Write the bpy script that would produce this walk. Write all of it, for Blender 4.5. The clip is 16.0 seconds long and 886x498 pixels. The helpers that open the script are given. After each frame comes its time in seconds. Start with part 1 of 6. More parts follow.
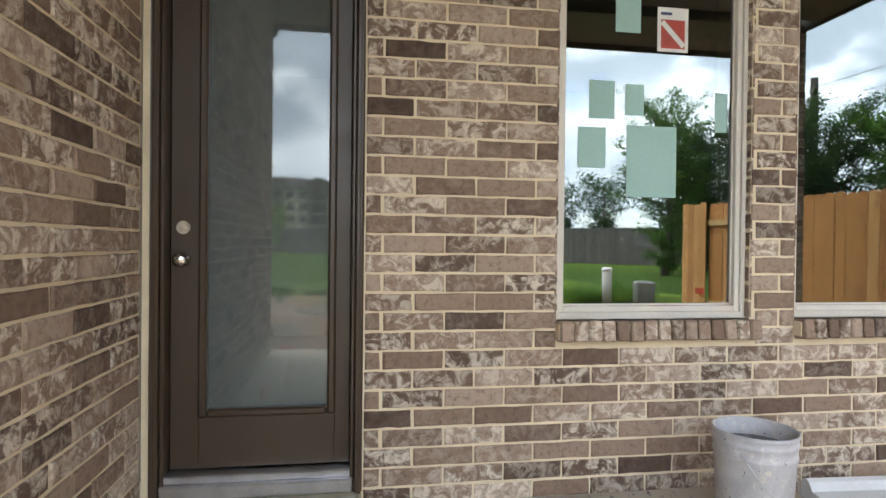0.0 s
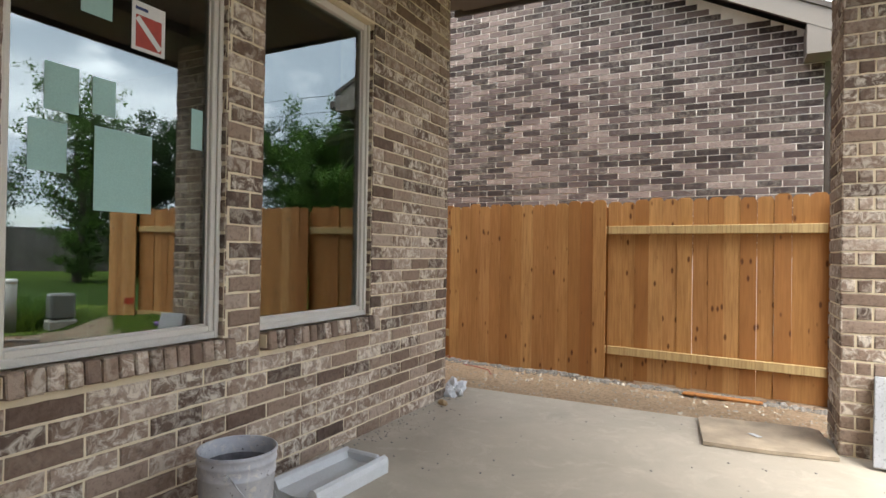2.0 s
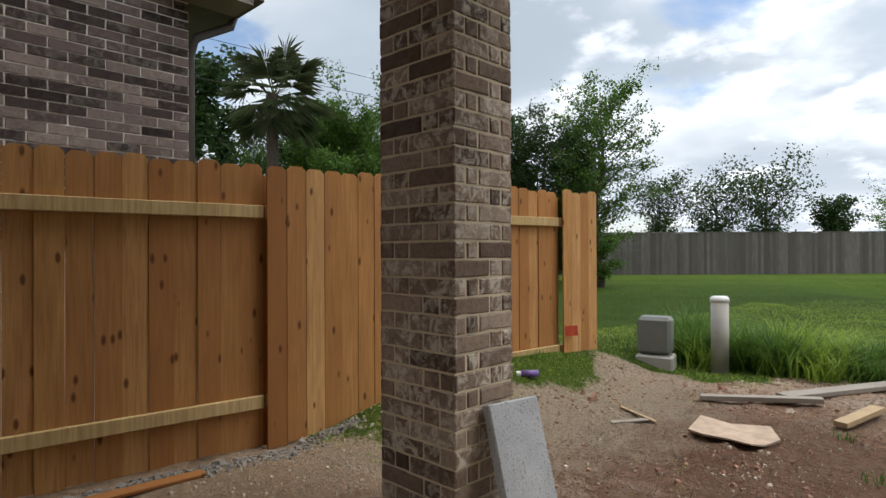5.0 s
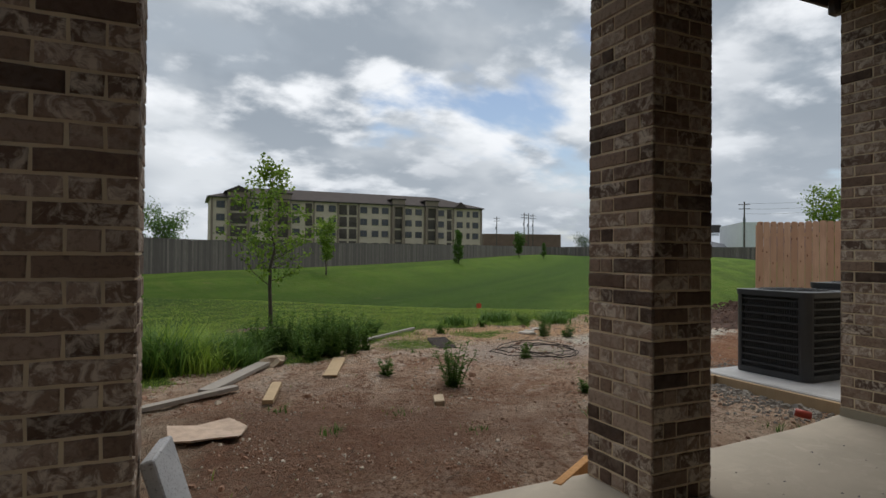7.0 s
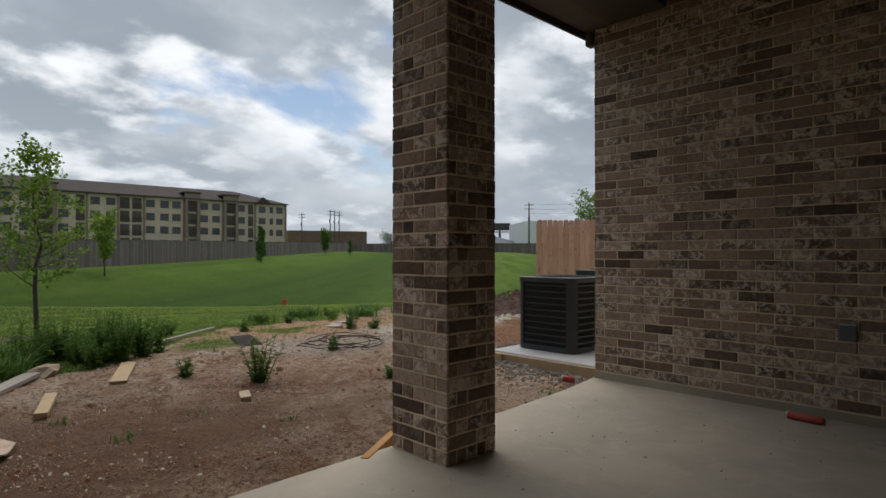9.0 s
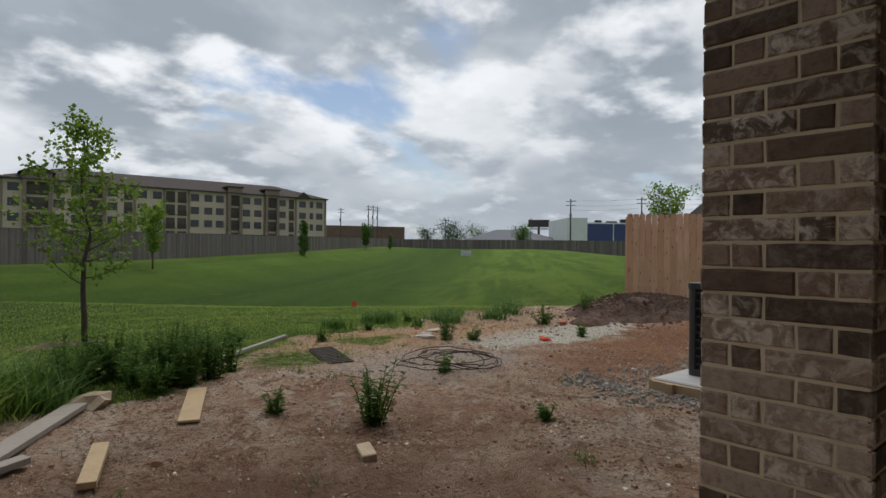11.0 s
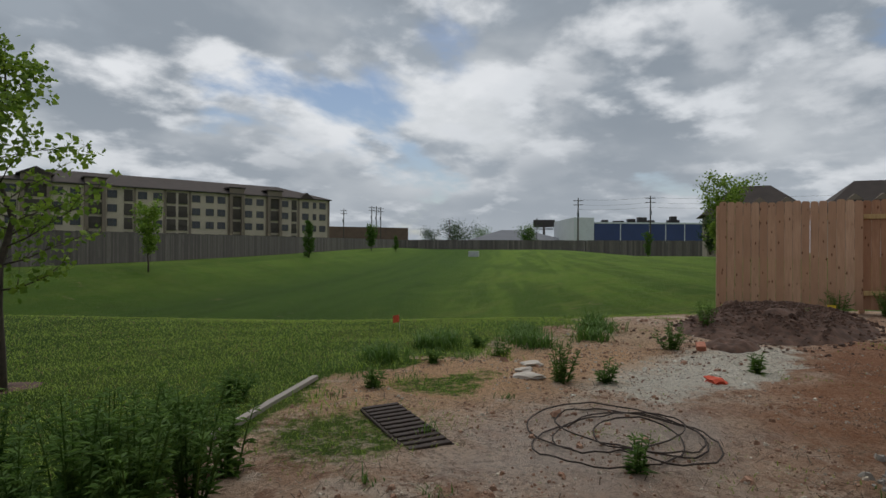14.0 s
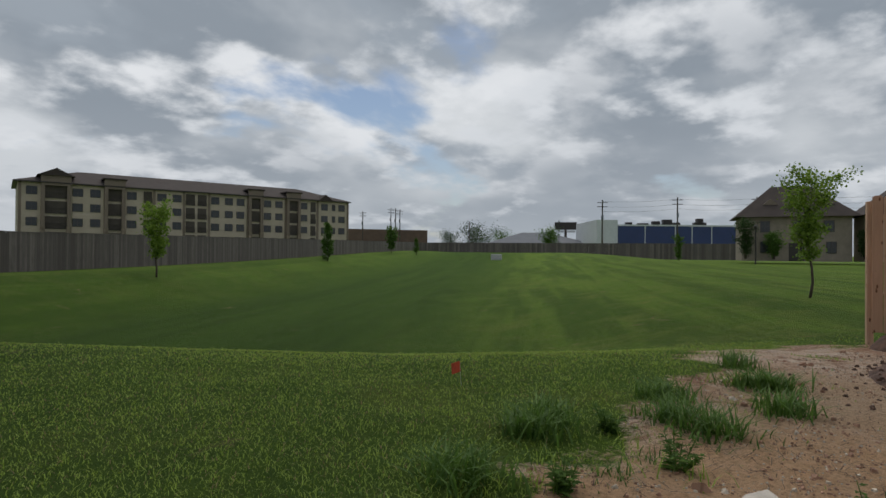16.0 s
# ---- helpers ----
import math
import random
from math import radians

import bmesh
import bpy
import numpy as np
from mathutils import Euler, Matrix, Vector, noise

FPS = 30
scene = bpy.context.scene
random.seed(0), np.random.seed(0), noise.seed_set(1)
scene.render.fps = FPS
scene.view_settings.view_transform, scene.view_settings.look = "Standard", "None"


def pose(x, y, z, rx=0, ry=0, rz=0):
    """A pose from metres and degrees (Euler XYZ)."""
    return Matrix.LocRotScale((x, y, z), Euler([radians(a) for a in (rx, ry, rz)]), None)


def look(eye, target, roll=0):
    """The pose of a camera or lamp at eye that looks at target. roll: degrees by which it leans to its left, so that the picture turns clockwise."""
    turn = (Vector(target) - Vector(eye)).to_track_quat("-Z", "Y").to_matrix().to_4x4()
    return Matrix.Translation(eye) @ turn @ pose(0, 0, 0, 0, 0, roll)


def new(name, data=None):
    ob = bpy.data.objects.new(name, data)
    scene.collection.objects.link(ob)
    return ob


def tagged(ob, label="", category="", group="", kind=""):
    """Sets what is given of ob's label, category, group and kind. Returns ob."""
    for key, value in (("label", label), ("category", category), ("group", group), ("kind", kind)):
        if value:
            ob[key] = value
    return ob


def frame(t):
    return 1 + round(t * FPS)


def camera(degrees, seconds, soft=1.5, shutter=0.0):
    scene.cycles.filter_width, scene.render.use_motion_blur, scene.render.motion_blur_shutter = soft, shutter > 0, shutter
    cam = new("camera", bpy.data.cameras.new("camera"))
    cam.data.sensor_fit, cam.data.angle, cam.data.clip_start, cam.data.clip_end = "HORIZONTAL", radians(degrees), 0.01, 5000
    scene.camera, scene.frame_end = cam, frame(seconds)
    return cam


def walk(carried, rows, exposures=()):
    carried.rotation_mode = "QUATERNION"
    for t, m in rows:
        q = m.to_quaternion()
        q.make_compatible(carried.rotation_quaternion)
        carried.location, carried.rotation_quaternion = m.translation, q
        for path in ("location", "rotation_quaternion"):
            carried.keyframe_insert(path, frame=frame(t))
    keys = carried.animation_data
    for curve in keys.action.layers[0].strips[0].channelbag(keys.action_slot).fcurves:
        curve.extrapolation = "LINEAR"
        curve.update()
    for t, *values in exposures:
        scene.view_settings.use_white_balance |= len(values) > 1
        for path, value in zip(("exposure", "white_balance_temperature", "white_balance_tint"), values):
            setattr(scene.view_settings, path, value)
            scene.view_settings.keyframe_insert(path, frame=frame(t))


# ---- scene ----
cam = camera(75.2, 16.0)
PATH = [
    (0, pose(0.806, -2.354, 1.075, 89.46, -0.64, -8.77)),
    (0.5, pose(0.852, -2.288, 1.067, 90.13, -0.87, -25.56)),
    (1, pose(0.869, -2.223, 1.106, 90.26, -0.87, -42.42)),
    (1.5, pose(0.799, -2.165, 1.151, 90.04, -1.24, -53.68)),
    (2, pose(0.682, -2.091, 1.153, 90.43, -0.90, -62.87)),
    (2.5, pose(0.773, -2.004, 1.146, 90.67, -0.65, -71.69)),
    (3, pose(1.091, -1.804, 1.140, 90.72, -0.51, -81.73)),
    (3.5, pose(1.471, -1.571, 1.146, 90.80, -0.50, -93.88)),
    (3.7, pose(1.656, -1.503, 1.160, 90.66, -0.20, -99.44)),
    (5.8, pose(3.977, -0.689, 1.121, 90.22, -0.48, -158.17)),
    (6, pose(4.143, -0.705, 1.106, 90.15, -0.78, -164.41)),
    (6.5, pose(4.419, -0.714, 1.140, 90.40, -1.13, -187.40)),
    (7, pose(4.652, -0.582, 1.202, 90.68, -0.53, -204.71)),
    (7.5, pose(4.748, -0.424, 1.197, 90.80, -0.15, -216.61)),
    (8, pose(4.774, -0.277, 1.206, 90.85, 0.14, -221.91)),
    (8.5, pose(4.802, -0.199, 1.192, 90.87, 0.21, -223.65)),
    (9, pose(4.763, -0.430, 1.163, 90.46, 0.00, -223.81)),
    (9.5, pose(4.700, -0.862, 1.158, 90.08, -0.33, -223.69)),
    (10, pose(4.549, -1.415, 1.176, 89.83, -0.55, -222.25)),
    (10.2, pose(4.522, -1.625, 1.172, 89.95, -0.70, -220.75)),
    (12.3, pose(4.264, -3.054, 1.161, 90.10, -0.63, -220.16)),
    (12.5, pose(4.198, -3.220, 1.117, 90.13, -0.58, -220.54)),
    (13, pose(3.994, -3.750, 1.075, 90.14, -0.55, -220.68)),
    (13.5, pose(3.771, -4.352, 1.053, 90.18, -0.58, -220.63)),
    (14, pose(3.475, -4.900, 1.095, 90.17, -0.35, -220.12)),
    (14.5, pose(3.188, -5.500, 1.129, 90.18, -0.36, -219.43)),
    (15, pose(2.857, -6.114, 1.150, 90.22, -0.23, -219.12)),
    (15.5, pose(2.577, -6.748, 1.153, 90.31, -0.35, -218.45)),
    (16, pose(2.180, -7.385, 1.196, 90.40, -0.46, -218.31)),
]
EXPOSURES = [(0, 2.93), (1.5, 2.38), (2.5, 2.0), (3.5, 1.52), (5.8, 0.15), (6.5, -0.12), (10.2, -0.05), (12.3, -0.42), (16, -0.44)]
walk(cam, PATH, EXPOSURES)

# world: overcast sky with broken cloud
world = bpy.data.worlds.new("world")
scene.world = world
world.use_nodes = True
SUN_ELEV, SUN_AZ = 64, 215


def build_world():
    nt = world.node_tree
    nt.nodes.clear()
    N, L = nt.nodes.new, nt.links.new
    out, bg = N("ShaderNodeOutputWorld"), N("ShaderNodeBackground")
    sky = N("ShaderNodeTexSky")
    sky.sky_type, sky.sun_disc = "NISHITA", False
    sky.sun_elevation, sky.sun_rotation = radians(SUN_ELEV), radians(SUN_AZ)
    tc, sep = N("ShaderNodeTexCoord"), N("ShaderNodeSeparateXYZ")
    L(tc.outputs["Generated"], sep.inputs[0])
    lift = N("ShaderNodeMath"); lift.operation = "MAXIMUM"; lift.inputs[1].default_value = 0.0
    L(sep.outputs["Z"], lift.inputs[0])
    add = N("ShaderNodeMath"); add.operation = "ADD"; add.inputs[1].default_value = 0.28
    L(lift.outputs[0], add.inputs[0])
    flat = N("ShaderNodeCombineXYZ")
    for k in ("X", "Y"):
        d = N("ShaderNodeMath"); d.operation = "DIVIDE"
        L(sep.outputs[k], d.inputs[0]); L(add.outputs[0], d.inputs[1]); L(d.outputs[0], flat.inputs[k])

    def cloud(scale, detail, rough, offset, lo, hi, warp=0.4):
        m = N("ShaderNodeMapping"); m.inputs["Location"].default_value = offset
        L(flat.outputs[0], m.inputs[0])
        n = N("ShaderNodeTexNoise")
        n.inputs["Scale"].default_value, n.inputs["Detail"].default_value = scale, detail
        n.inputs["Roughness"].default_value, n.inputs["Distortion"].default_value = rough, warp
        L(m.outputs[0], n.inputs["Vector"])
        r = N("ShaderNodeMapRange"); r.interpolation_type = "SMOOTHSTEP"
        r.inputs["From Min"].default_value, r.inputs["From Max"].default_value = lo, hi
        L(n.outputs["Fac"], r.inputs["Value"])
        return r.outputs["Result"]

    def mix(fac, a, b):
        m = N("ShaderNodeMix"); m.data_type = "RGBA"
        for s, v in ((m.inputs["Factor"], fac), (m.inputs[6], a), (m.inputs[7], b)):
            if isinstance(v, (tuple, float)):
                s.default_value = v
            else:
                L(v, s)
        return m.outputs[2]
    dim = N("ShaderNodeVectorMath"); dim.operation = "SCALE"; dim.inputs["Scale"].default_value = 0.11
    L(sky.outputs[0], dim.inputs[0])
    body = mix(cloud(0.85, 6, 0.50, (3.1, 1.7, 0), 0.42, 0.60, 0.1), (0.36, 0.415, 0.48, 1), (0.86, 0.90, 0.94, 1))
    body = mix(cloud(1.9, 7, 0.50, (0.4, 6.2, 2), 0.48, 0.62, 0.1), body, (0.43, 0.49, 0.56, 1))
    body = mix(cloud(2.9, 7, 0.52, (7.2, 3.7, 4), 0.50, 0.66, 0.05), body, (1.02, 1.05, 1.09, 1))
    body = mix(cloud(0.5, 4, 0.5, (6.4, 2.2, 5), 0.48, 0.66, 0.1), body, (0.34, 0.395, 0.46, 1))
    body = mix(cloud(4.6, 7, 0.52, (2.2, 0.7, 4), 0.52, 0.74, 0.05), body, (0.90, 0.94, 0.99, 1))
    seen = mix(cloud(1.0, 7, 0.52, (9.3, 4.4, 1), 0.36, 0.43, 0.2), dim.outputs[0], body)
    haze = N("ShaderNodeMapRange"); haze.inputs["From Min"].default_value, haze.inputs["From Max"].default_value = 0.0, 0.22
    haze.inputs["To Min"].default_value, haze.inputs["To Max"].default_value = 0.6, 0.0
    L(lift.outputs[0], haze.inputs["Value"])
    L(mix(haze.outputs["Result"], seen, (0.60, 0.65, 0.71, 1)), bg.inputs["Color"])
    bg.inputs["Strength"].default_value = 1.0
    L(bg.outputs[0], out.inputs["Surface"])


build_world()
sun_data = bpy.data.lights.new("sun", "SUN")
sun_data.energy, sun_data.angle, sun_data.color = 1.8, radians(50), (1.0, 0.95, 0.87)
sun = new("sun", sun_data)
sun.matrix_world = look((0, 0, 0), (-math.sin(radians(SUN_AZ)) * math.cos(radians(SUN_ELEV)), -math.cos(radians(SUN_AZ)) * math.cos(radians(SUN_ELEV)), -math.sin(radians(SUN_ELEV))))


# ---- materials ----
class Nodes:
    """A small builder round one material's node tree."""

    def __init__(self, name):
        self.m = bpy.data.materials.new(name)
        self.m.use_nodes = True
        self.t = self.m.node_tree
        self.t.nodes.clear()
        self.out = self.n("ShaderNodeOutputMaterial")
        self.b = self.n("ShaderNodeBsdfPrincipled")
        self.t.links.new(self.b.outputs[0], self.out.inputs["Surface"])
        self.pos = self.n("ShaderNodeNewGeometry").outputs["Position"]

    def n(self, kind, operation="", data_type="", blend_type="", feature="", attribute_name=""):
        nd = self.t.nodes.new(kind)
        if operation:
            nd.operation = operation
        if data_type:
            nd.data_type, nd.blend_type = data_type, blend_type
        if feature:
            nd.feature = feature
        if attribute_name:
            nd.attribute_name = attribute_name
        return nd

    def put(self, socket, v):
        if isinstance(v, bpy.types.NodeSocket):
            self.t.links.new(v, socket)
        elif v is not None:
            socket.default_value = (*v, 1) if isinstance(v, tuple) and len(v) == 3 and socket.type == "RGBA" else v

    def noise(self, scale, detail=4, rough=0.55, stretch=(1, 1, 1), vec=None, warp=0.0, out="Fac"):
        m = self.n("ShaderNodeMapping")
        m.inputs["Scale"].default_value = stretch
        self.put(m.inputs[0], vec or self.pos)
        t = self.n("ShaderNodeTexNoise")
        t.inputs["Scale"].default_value, t.inputs["Detail"].default_value = scale, detail
        t.inputs["Roughness"].default_value, t.inputs["Distortion"].default_value = rough, warp
        self.put(t.inputs["Vector"], m.outputs[0])
        return t.outputs[out]

    def span(self, v, a, b, c=0.0, d=1.0):
        r = self.n("ShaderNodeMapRange")
        for k, x in zip(("From Min", "From Max", "To Min", "To Max"), (a, b, c, d)):
            self.put(r.inputs[k], x)
        self.put(r.inputs["Value"], v)
        return r.outputs["Result"]

    def mix(self, fac, a, b, blend="MIX"):
        m = self.n("ShaderNodeMix", data_type="RGBA", blend_type=blend)
        self.put(m.inputs["Factor"], fac), self.put(m.inputs[6], a), self.put(m.inputs[7], b)
        return m.outputs[2]

    def math(self, op, a, b=None):
        m = self.n("ShaderNodeMath", operation=op)
        self.put(m.inputs[0], a)
        if b is not None:
            self.put(m.inputs[1], b)
        return m.outputs[0]

    def ramp(self, v, stops):
        r = self.n("ShaderNodeValToRGB")
        e = r.color_ramp.elements
        while len(e) < len(stops):
            e.new(0.5)
        for x, (p, c) in zip(e, stops):
            x.position, x.color = p, (*c, 1)
        self.put(r.inputs[0], v)
        return r.outputs[0]

    def bump(self, height, strength, dist=0.01):
        b = self.n("ShaderNodeBump")
        b.inputs["Strength"].default_value, b.inputs["Distance"].default_value = strength, dist
        self.put(b.inputs["Height"], height)
        self.put(self.b.inputs["Normal"], b.outputs[0])

    def done(self, color, rough=0.7, metal=0.0, spec=None):
        self.put(self.b.inputs["Base Color"], color)
        self.put(self.b.inputs["Roughness"], rough)
        self.put(self.b.inputs["Metallic"], metal)
        if spec is not None:
            self.b.inputs["Specular IOR Level"].default_value = spec
        return self.m

    def random(self, island=False):
        return self.n("ShaderNodeNewGeometry").outputs["Random Per Island"] if island else self.n("ShaderNodeObjectInfo").outputs["Random"]


def plain(name, color, rough=0.6, metal=0.0, vary=0.25, scale=18.0, bump=0.15, fine=160.0, island=False, stretch=(1, 1, 1)):
    """A surface of one stuff, uneven at two scales."""
    s = Nodes(name)
    dark, light = tuple(c * (1 - vary) for c in color), tuple(min(1, c * (1 + vary * 0.7)) for c in color)
    c = s.mix(s.span(s.noise(scale, 5, 0.6, stretch), 0.3, 0.7), dark, light)
    g = s.noise(fine, 3, 0.6, stretch)
    c = s.mix(s.span(g, 0.35, 0.65, 0.0, 0.25), c, tuple(x * 0.6 for x in color))
    if island:
        c = s.mix(0.5, c, s.ramp(s.random(True), [(0, dark), (1, light)]))
    s.bump(g, bump, 0.004)
    return s.done(c, s.span(s.noise(scale * 2), 0.3, 0.7, rough - 0.08, min(1, rough + 0.08)), metal)


def brick_mat(name, tones, smear, island=False, far=False, pale=0.55):
    s = Nodes(name)
    r = s.random(island)
    base = s.ramp(r, tones)
    r2 = s.math("FRACT", s.math("MULTIPLY", r, 7.31))
    blotch = s.noise(16, 6, 0.62, warp=0.6)
    base = s.mix(s.span(blotch, 0.35, 0.7, 0.0, pale), base, s.mix(0.5, base, (0.36, 0.27, 0.21)))
    if not far:
        base = s.mix(s.span(s.noise(38, 6, 0.7, warp=0.4), 0.49, 0.66, 0.0, 0.5), base, (0.085, 0.058, 0.045))
        veil = s.math("MULTIPLY", s.span(s.noise(17, 6, 0.70, warp=0.9), 0.46, 0.60), s.span(r2, 0.15, 0.75))
        base = s.mix(s.math("MULTIPLY", veil, smear), base, (0.78, 0.70, 0.59))
        s.bump(s.math("ADD", s.noise(60, 6, 0.65), s.math("MULTIPLY", blotch, 1.2)), 0.75, 0.006)
    return s.done(base, 0.88, spec=0.25)


BROWN = [(0.0, (0.065, 0.044, 0.035)), (0.16, (0.14, 0.093, 0.07)), (0.45, (0.25, 0.175, 0.13)), (0.75, (0.34, 0.25, 0.192)), (1.0, (0.44, 0.345, 0.275))]
M_BRICK = brick_mat("brick_brown", BROWN, 0.8)
M_BRICK_R = brick_mat("brick_brown_rest", BROWN, 0.8, True)
PLUM = [(0.0, (0.016, 0.011, 0.012)), (0.40, (0.036, 0.025, 0.026)), (0.58, (0.10, 0.070, 0.066)), (1.0, (0.25, 0.19, 0.17))]
M_BRICK_N = brick_mat("brick_plum", PLUM, 0.16, True, pale=0.2)


def mortar_mat(name, col):
    s = Nodes(name)
    g = s.noise(140, 4, 0.7)
    s.bump(g, 0.5, 0.004)
    return s.done(s.mix(s.span(s.noise(5, 5, 0.6), 0.3, 0.7), tuple(c * 0.82 for c in col), col), 0.93, spec=0.2)


M_MORTAR = mortar_mat("mortar_cream", (0.79, 0.68, 0.49))
M_MORTAR_N = mortar_mat("mortar_grey", (0.84, 0.785, 0.72))


def wood_mat(name, tones, island=False, grain=(0.27, 0.125, 0.045), knots=True, rough=0.75):
    s = Nodes(name)
    r = s.random(island)
    base = s.ramp(r, tones)
    off = s.n("ShaderNodeVectorMath", operation="ADD")
    shift = s.n("ShaderNodeCombineXYZ")
    s.put(shift.inputs[0], s.math("MULTIPLY", r, 37.0)), s.put(shift.inputs[2], s.math("MULTIPLY", r, 91.0))
    s.put(off.inputs[0], s.pos), s.put(off.inputs[1], shift.outputs[0])
    v = off.outputs[0]
    fine = s.noise(60, 5, 0.6, (1, 1, 0.05), v, 0.4)
    base = s.mix(s.span(fine, 0.42, 0.68, 0.0, 0.55), base, grain)
    base = s.mix(s.span(s.noise(3.0, 4, 0.6, (2, 2, 0.5), v), 0.4, 0.72, 0.0, 0.45), base, tuple(c * 0.75 for c in tones[0][1]))
    if knots:
        vo = s.n("ShaderNodeTexVoronoi", feature="F1")
        m = s.n("ShaderNodeMapping")
        m.inputs["Scale"].default_value = (1, 1, 0.42)
        s.put(m.inputs[0], v), s.put(vo.inputs["Vector"], m.outputs[0])
        vo.inputs["Scale"].default_value = 10.5
        k = s.span(vo.outputs["Distance"], 0.09, 0.17, 1.0, 0.0)
        base = s.mix(s.math("MULTIPLY", k, 0.9), base, (0.11, 0.04, 0.015))
    s.bump(fine, 0.25, 0.004)
    return s.done(base, rough, spec=0.25)


CEDAR = [(0.0, (0.33, 0.135, 0.040)), (0.25, (0.47, 0.23, 0.075)), (0.5, (0.64, 0.37, 0.15)), (0.75, (0.40, 0.175, 0.055)), (1.0, (0.57, 0.31, 0.11))]
M_CEDAR = wood_mat("cedar", CEDAR)
M_CEDAR_R = wood_mat("cedar_rest", CEDAR, True)
PALE = [(0.0, (0.46, 0.27, 0.17)), (0.5, (0.55, 0.345, 0.225)), (1.0, (0.62, 0.41, 0.28))]
M_PALE = wood_mat("cedar_pale", PALE, grain=(0.40, 0.23, 0.14))
# Darker, redder tones for the pickets set behind the rails
M_PALE_DARK = wood_mat("cedar_pale_darker", [(0.0, (0.33, 0.165, 0.095)), (0.5, (0.40, 0.215, 0.13)), (1.0, (0.46, 0.255, 0.155))], grain=(0.28, 0.14, 0.08))
M_RAIL = wood_mat("rail_pine", [(0.0, (0.52, 0.37, 0.17)), (1.0, (0.60, 0.44, 0.21))], knots=False)
GREYW = [(0.0, (0.105, 0.09, 0.08)), (0.5, (0.15, 0.13, 0.118)), (1.0, (0.22, 0.19, 0.17))]
M_GREYWOOD = wood_mat("weathered_wood", GREYW, True, grain=(0.11, 0.10, 0.095), knots=False)
M_LUMBER = wood_mat("lumber", [(0.0, (0.40, 0.29, 0.175)), (1.0, (0.48, 0.36, 0.22))], grain=(0.36, 0.25, 0.14), knots=False)
M_LUMBERG = wood_mat("lumber_grey", [(0.0, (0.30, 0.27, 0.235)), (1.0, (0.37, 0.33, 0.285))], grain=(0.26, 0.23, 0.2), knots=False)
M_PLY = plain("plywood", (0.46, 0.37, 0.27), 0.85, vary=0.3, scale=6)


def concrete_mat(name, col, dust):
    s = Nodes(name)
    c = s.mix(s.span(s.noise(1.3, 6, 0.62, warp=0.5), 0.35, 0.68), tuple(x * 0.80 for x in col), col)
    c = s.mix(s.span(s.noise(5.5, 6, 0.7, warp=0.8), 0.52, 0.75, 0, 0.55), c, dust)
    c = s.mix(s.span(s.noise(210, 2), 0.62, 0.75, 0, 0.5), c, tuple(x * 0.55 for x in col))
    s.bump(s.noise(120, 4, 0.7), 0.22, 0.003)
    return s.done(c, 0.82, spec=0.3)


M_SLAB = concrete_mat("patio_concrete", (0.50, 0.44, 0.355), (0.60, 0.535, 0.44))
M_CONC = concrete_mat("grey_concrete", (0.50, 0.50, 0.50), (0.60, 0.60, 0.60))
M_CONCF = concrete_mat("footing_concrete", (0.40, 0.36, 0.28), (0.5, 0.45, 0.36))
M_BRONZE = plain("bronze_paint", (0.058, 0.039, 0.025), 0.38, vary=0.12, scale=4, bump=0.05)
M_ALMOND = plain("almond_vinyl", (0.70, 0.655, 0.585), 0.45, vary=0.06, scale=6, bump=0.04)
M_CHROME = plain("satin_nickel", (0.72, 0.70, 0.67), 0.22, 1.0, 0.05, bump=0.0)
M_ALU = plain("dull_aluminium", (0.62, 0.62, 0.64), 0.38, 1.0, 0.2, 9, 0.1)
M_SOFFIT = plain("soffit_paint", (0.13, 0.105, 0.085), 0.75, vary=0.08, scale=2, bump=0.05)
M_TRIM = plain("fascia_paint", (0.075, 0.06, 0.05), 0.6, vary=0.1, scale=3, bump=0.05)
M_DRYWALL = plain("drywall", (0.42, 0.43, 0.42), 0.9, vary=0.08, scale=2, bump=0.05)


def glass_mat(name, reflect, tint, rough=0.0):
    s = Nodes(name)
    g, t = s.n("ShaderNodeBsdfGlossy"), s.n("ShaderNodeBsdfTransparent")
    g.inputs["Roughness"].default_value = rough
    g.inputs["Color"].default_value = (0.93, 0.97, 1.0, 1)
    t.inputs["Color"].default_value = (*tint, 1)
    mx = s.n("ShaderNodeMixShader")
    mx.inputs[0].default_value = reflect
    s.put(mx.inputs[1], t.outputs[0]), s.put(mx.inputs[2], g.outputs[0])
    s.t.links.new(mx.outputs[0], s.out.inputs["Surface"])
    s.t.nodes.remove(s.b)
    return s.m


M_GLASS = glass_mat("window_glass", 0.20, (0.42, 0.50, 0.46))

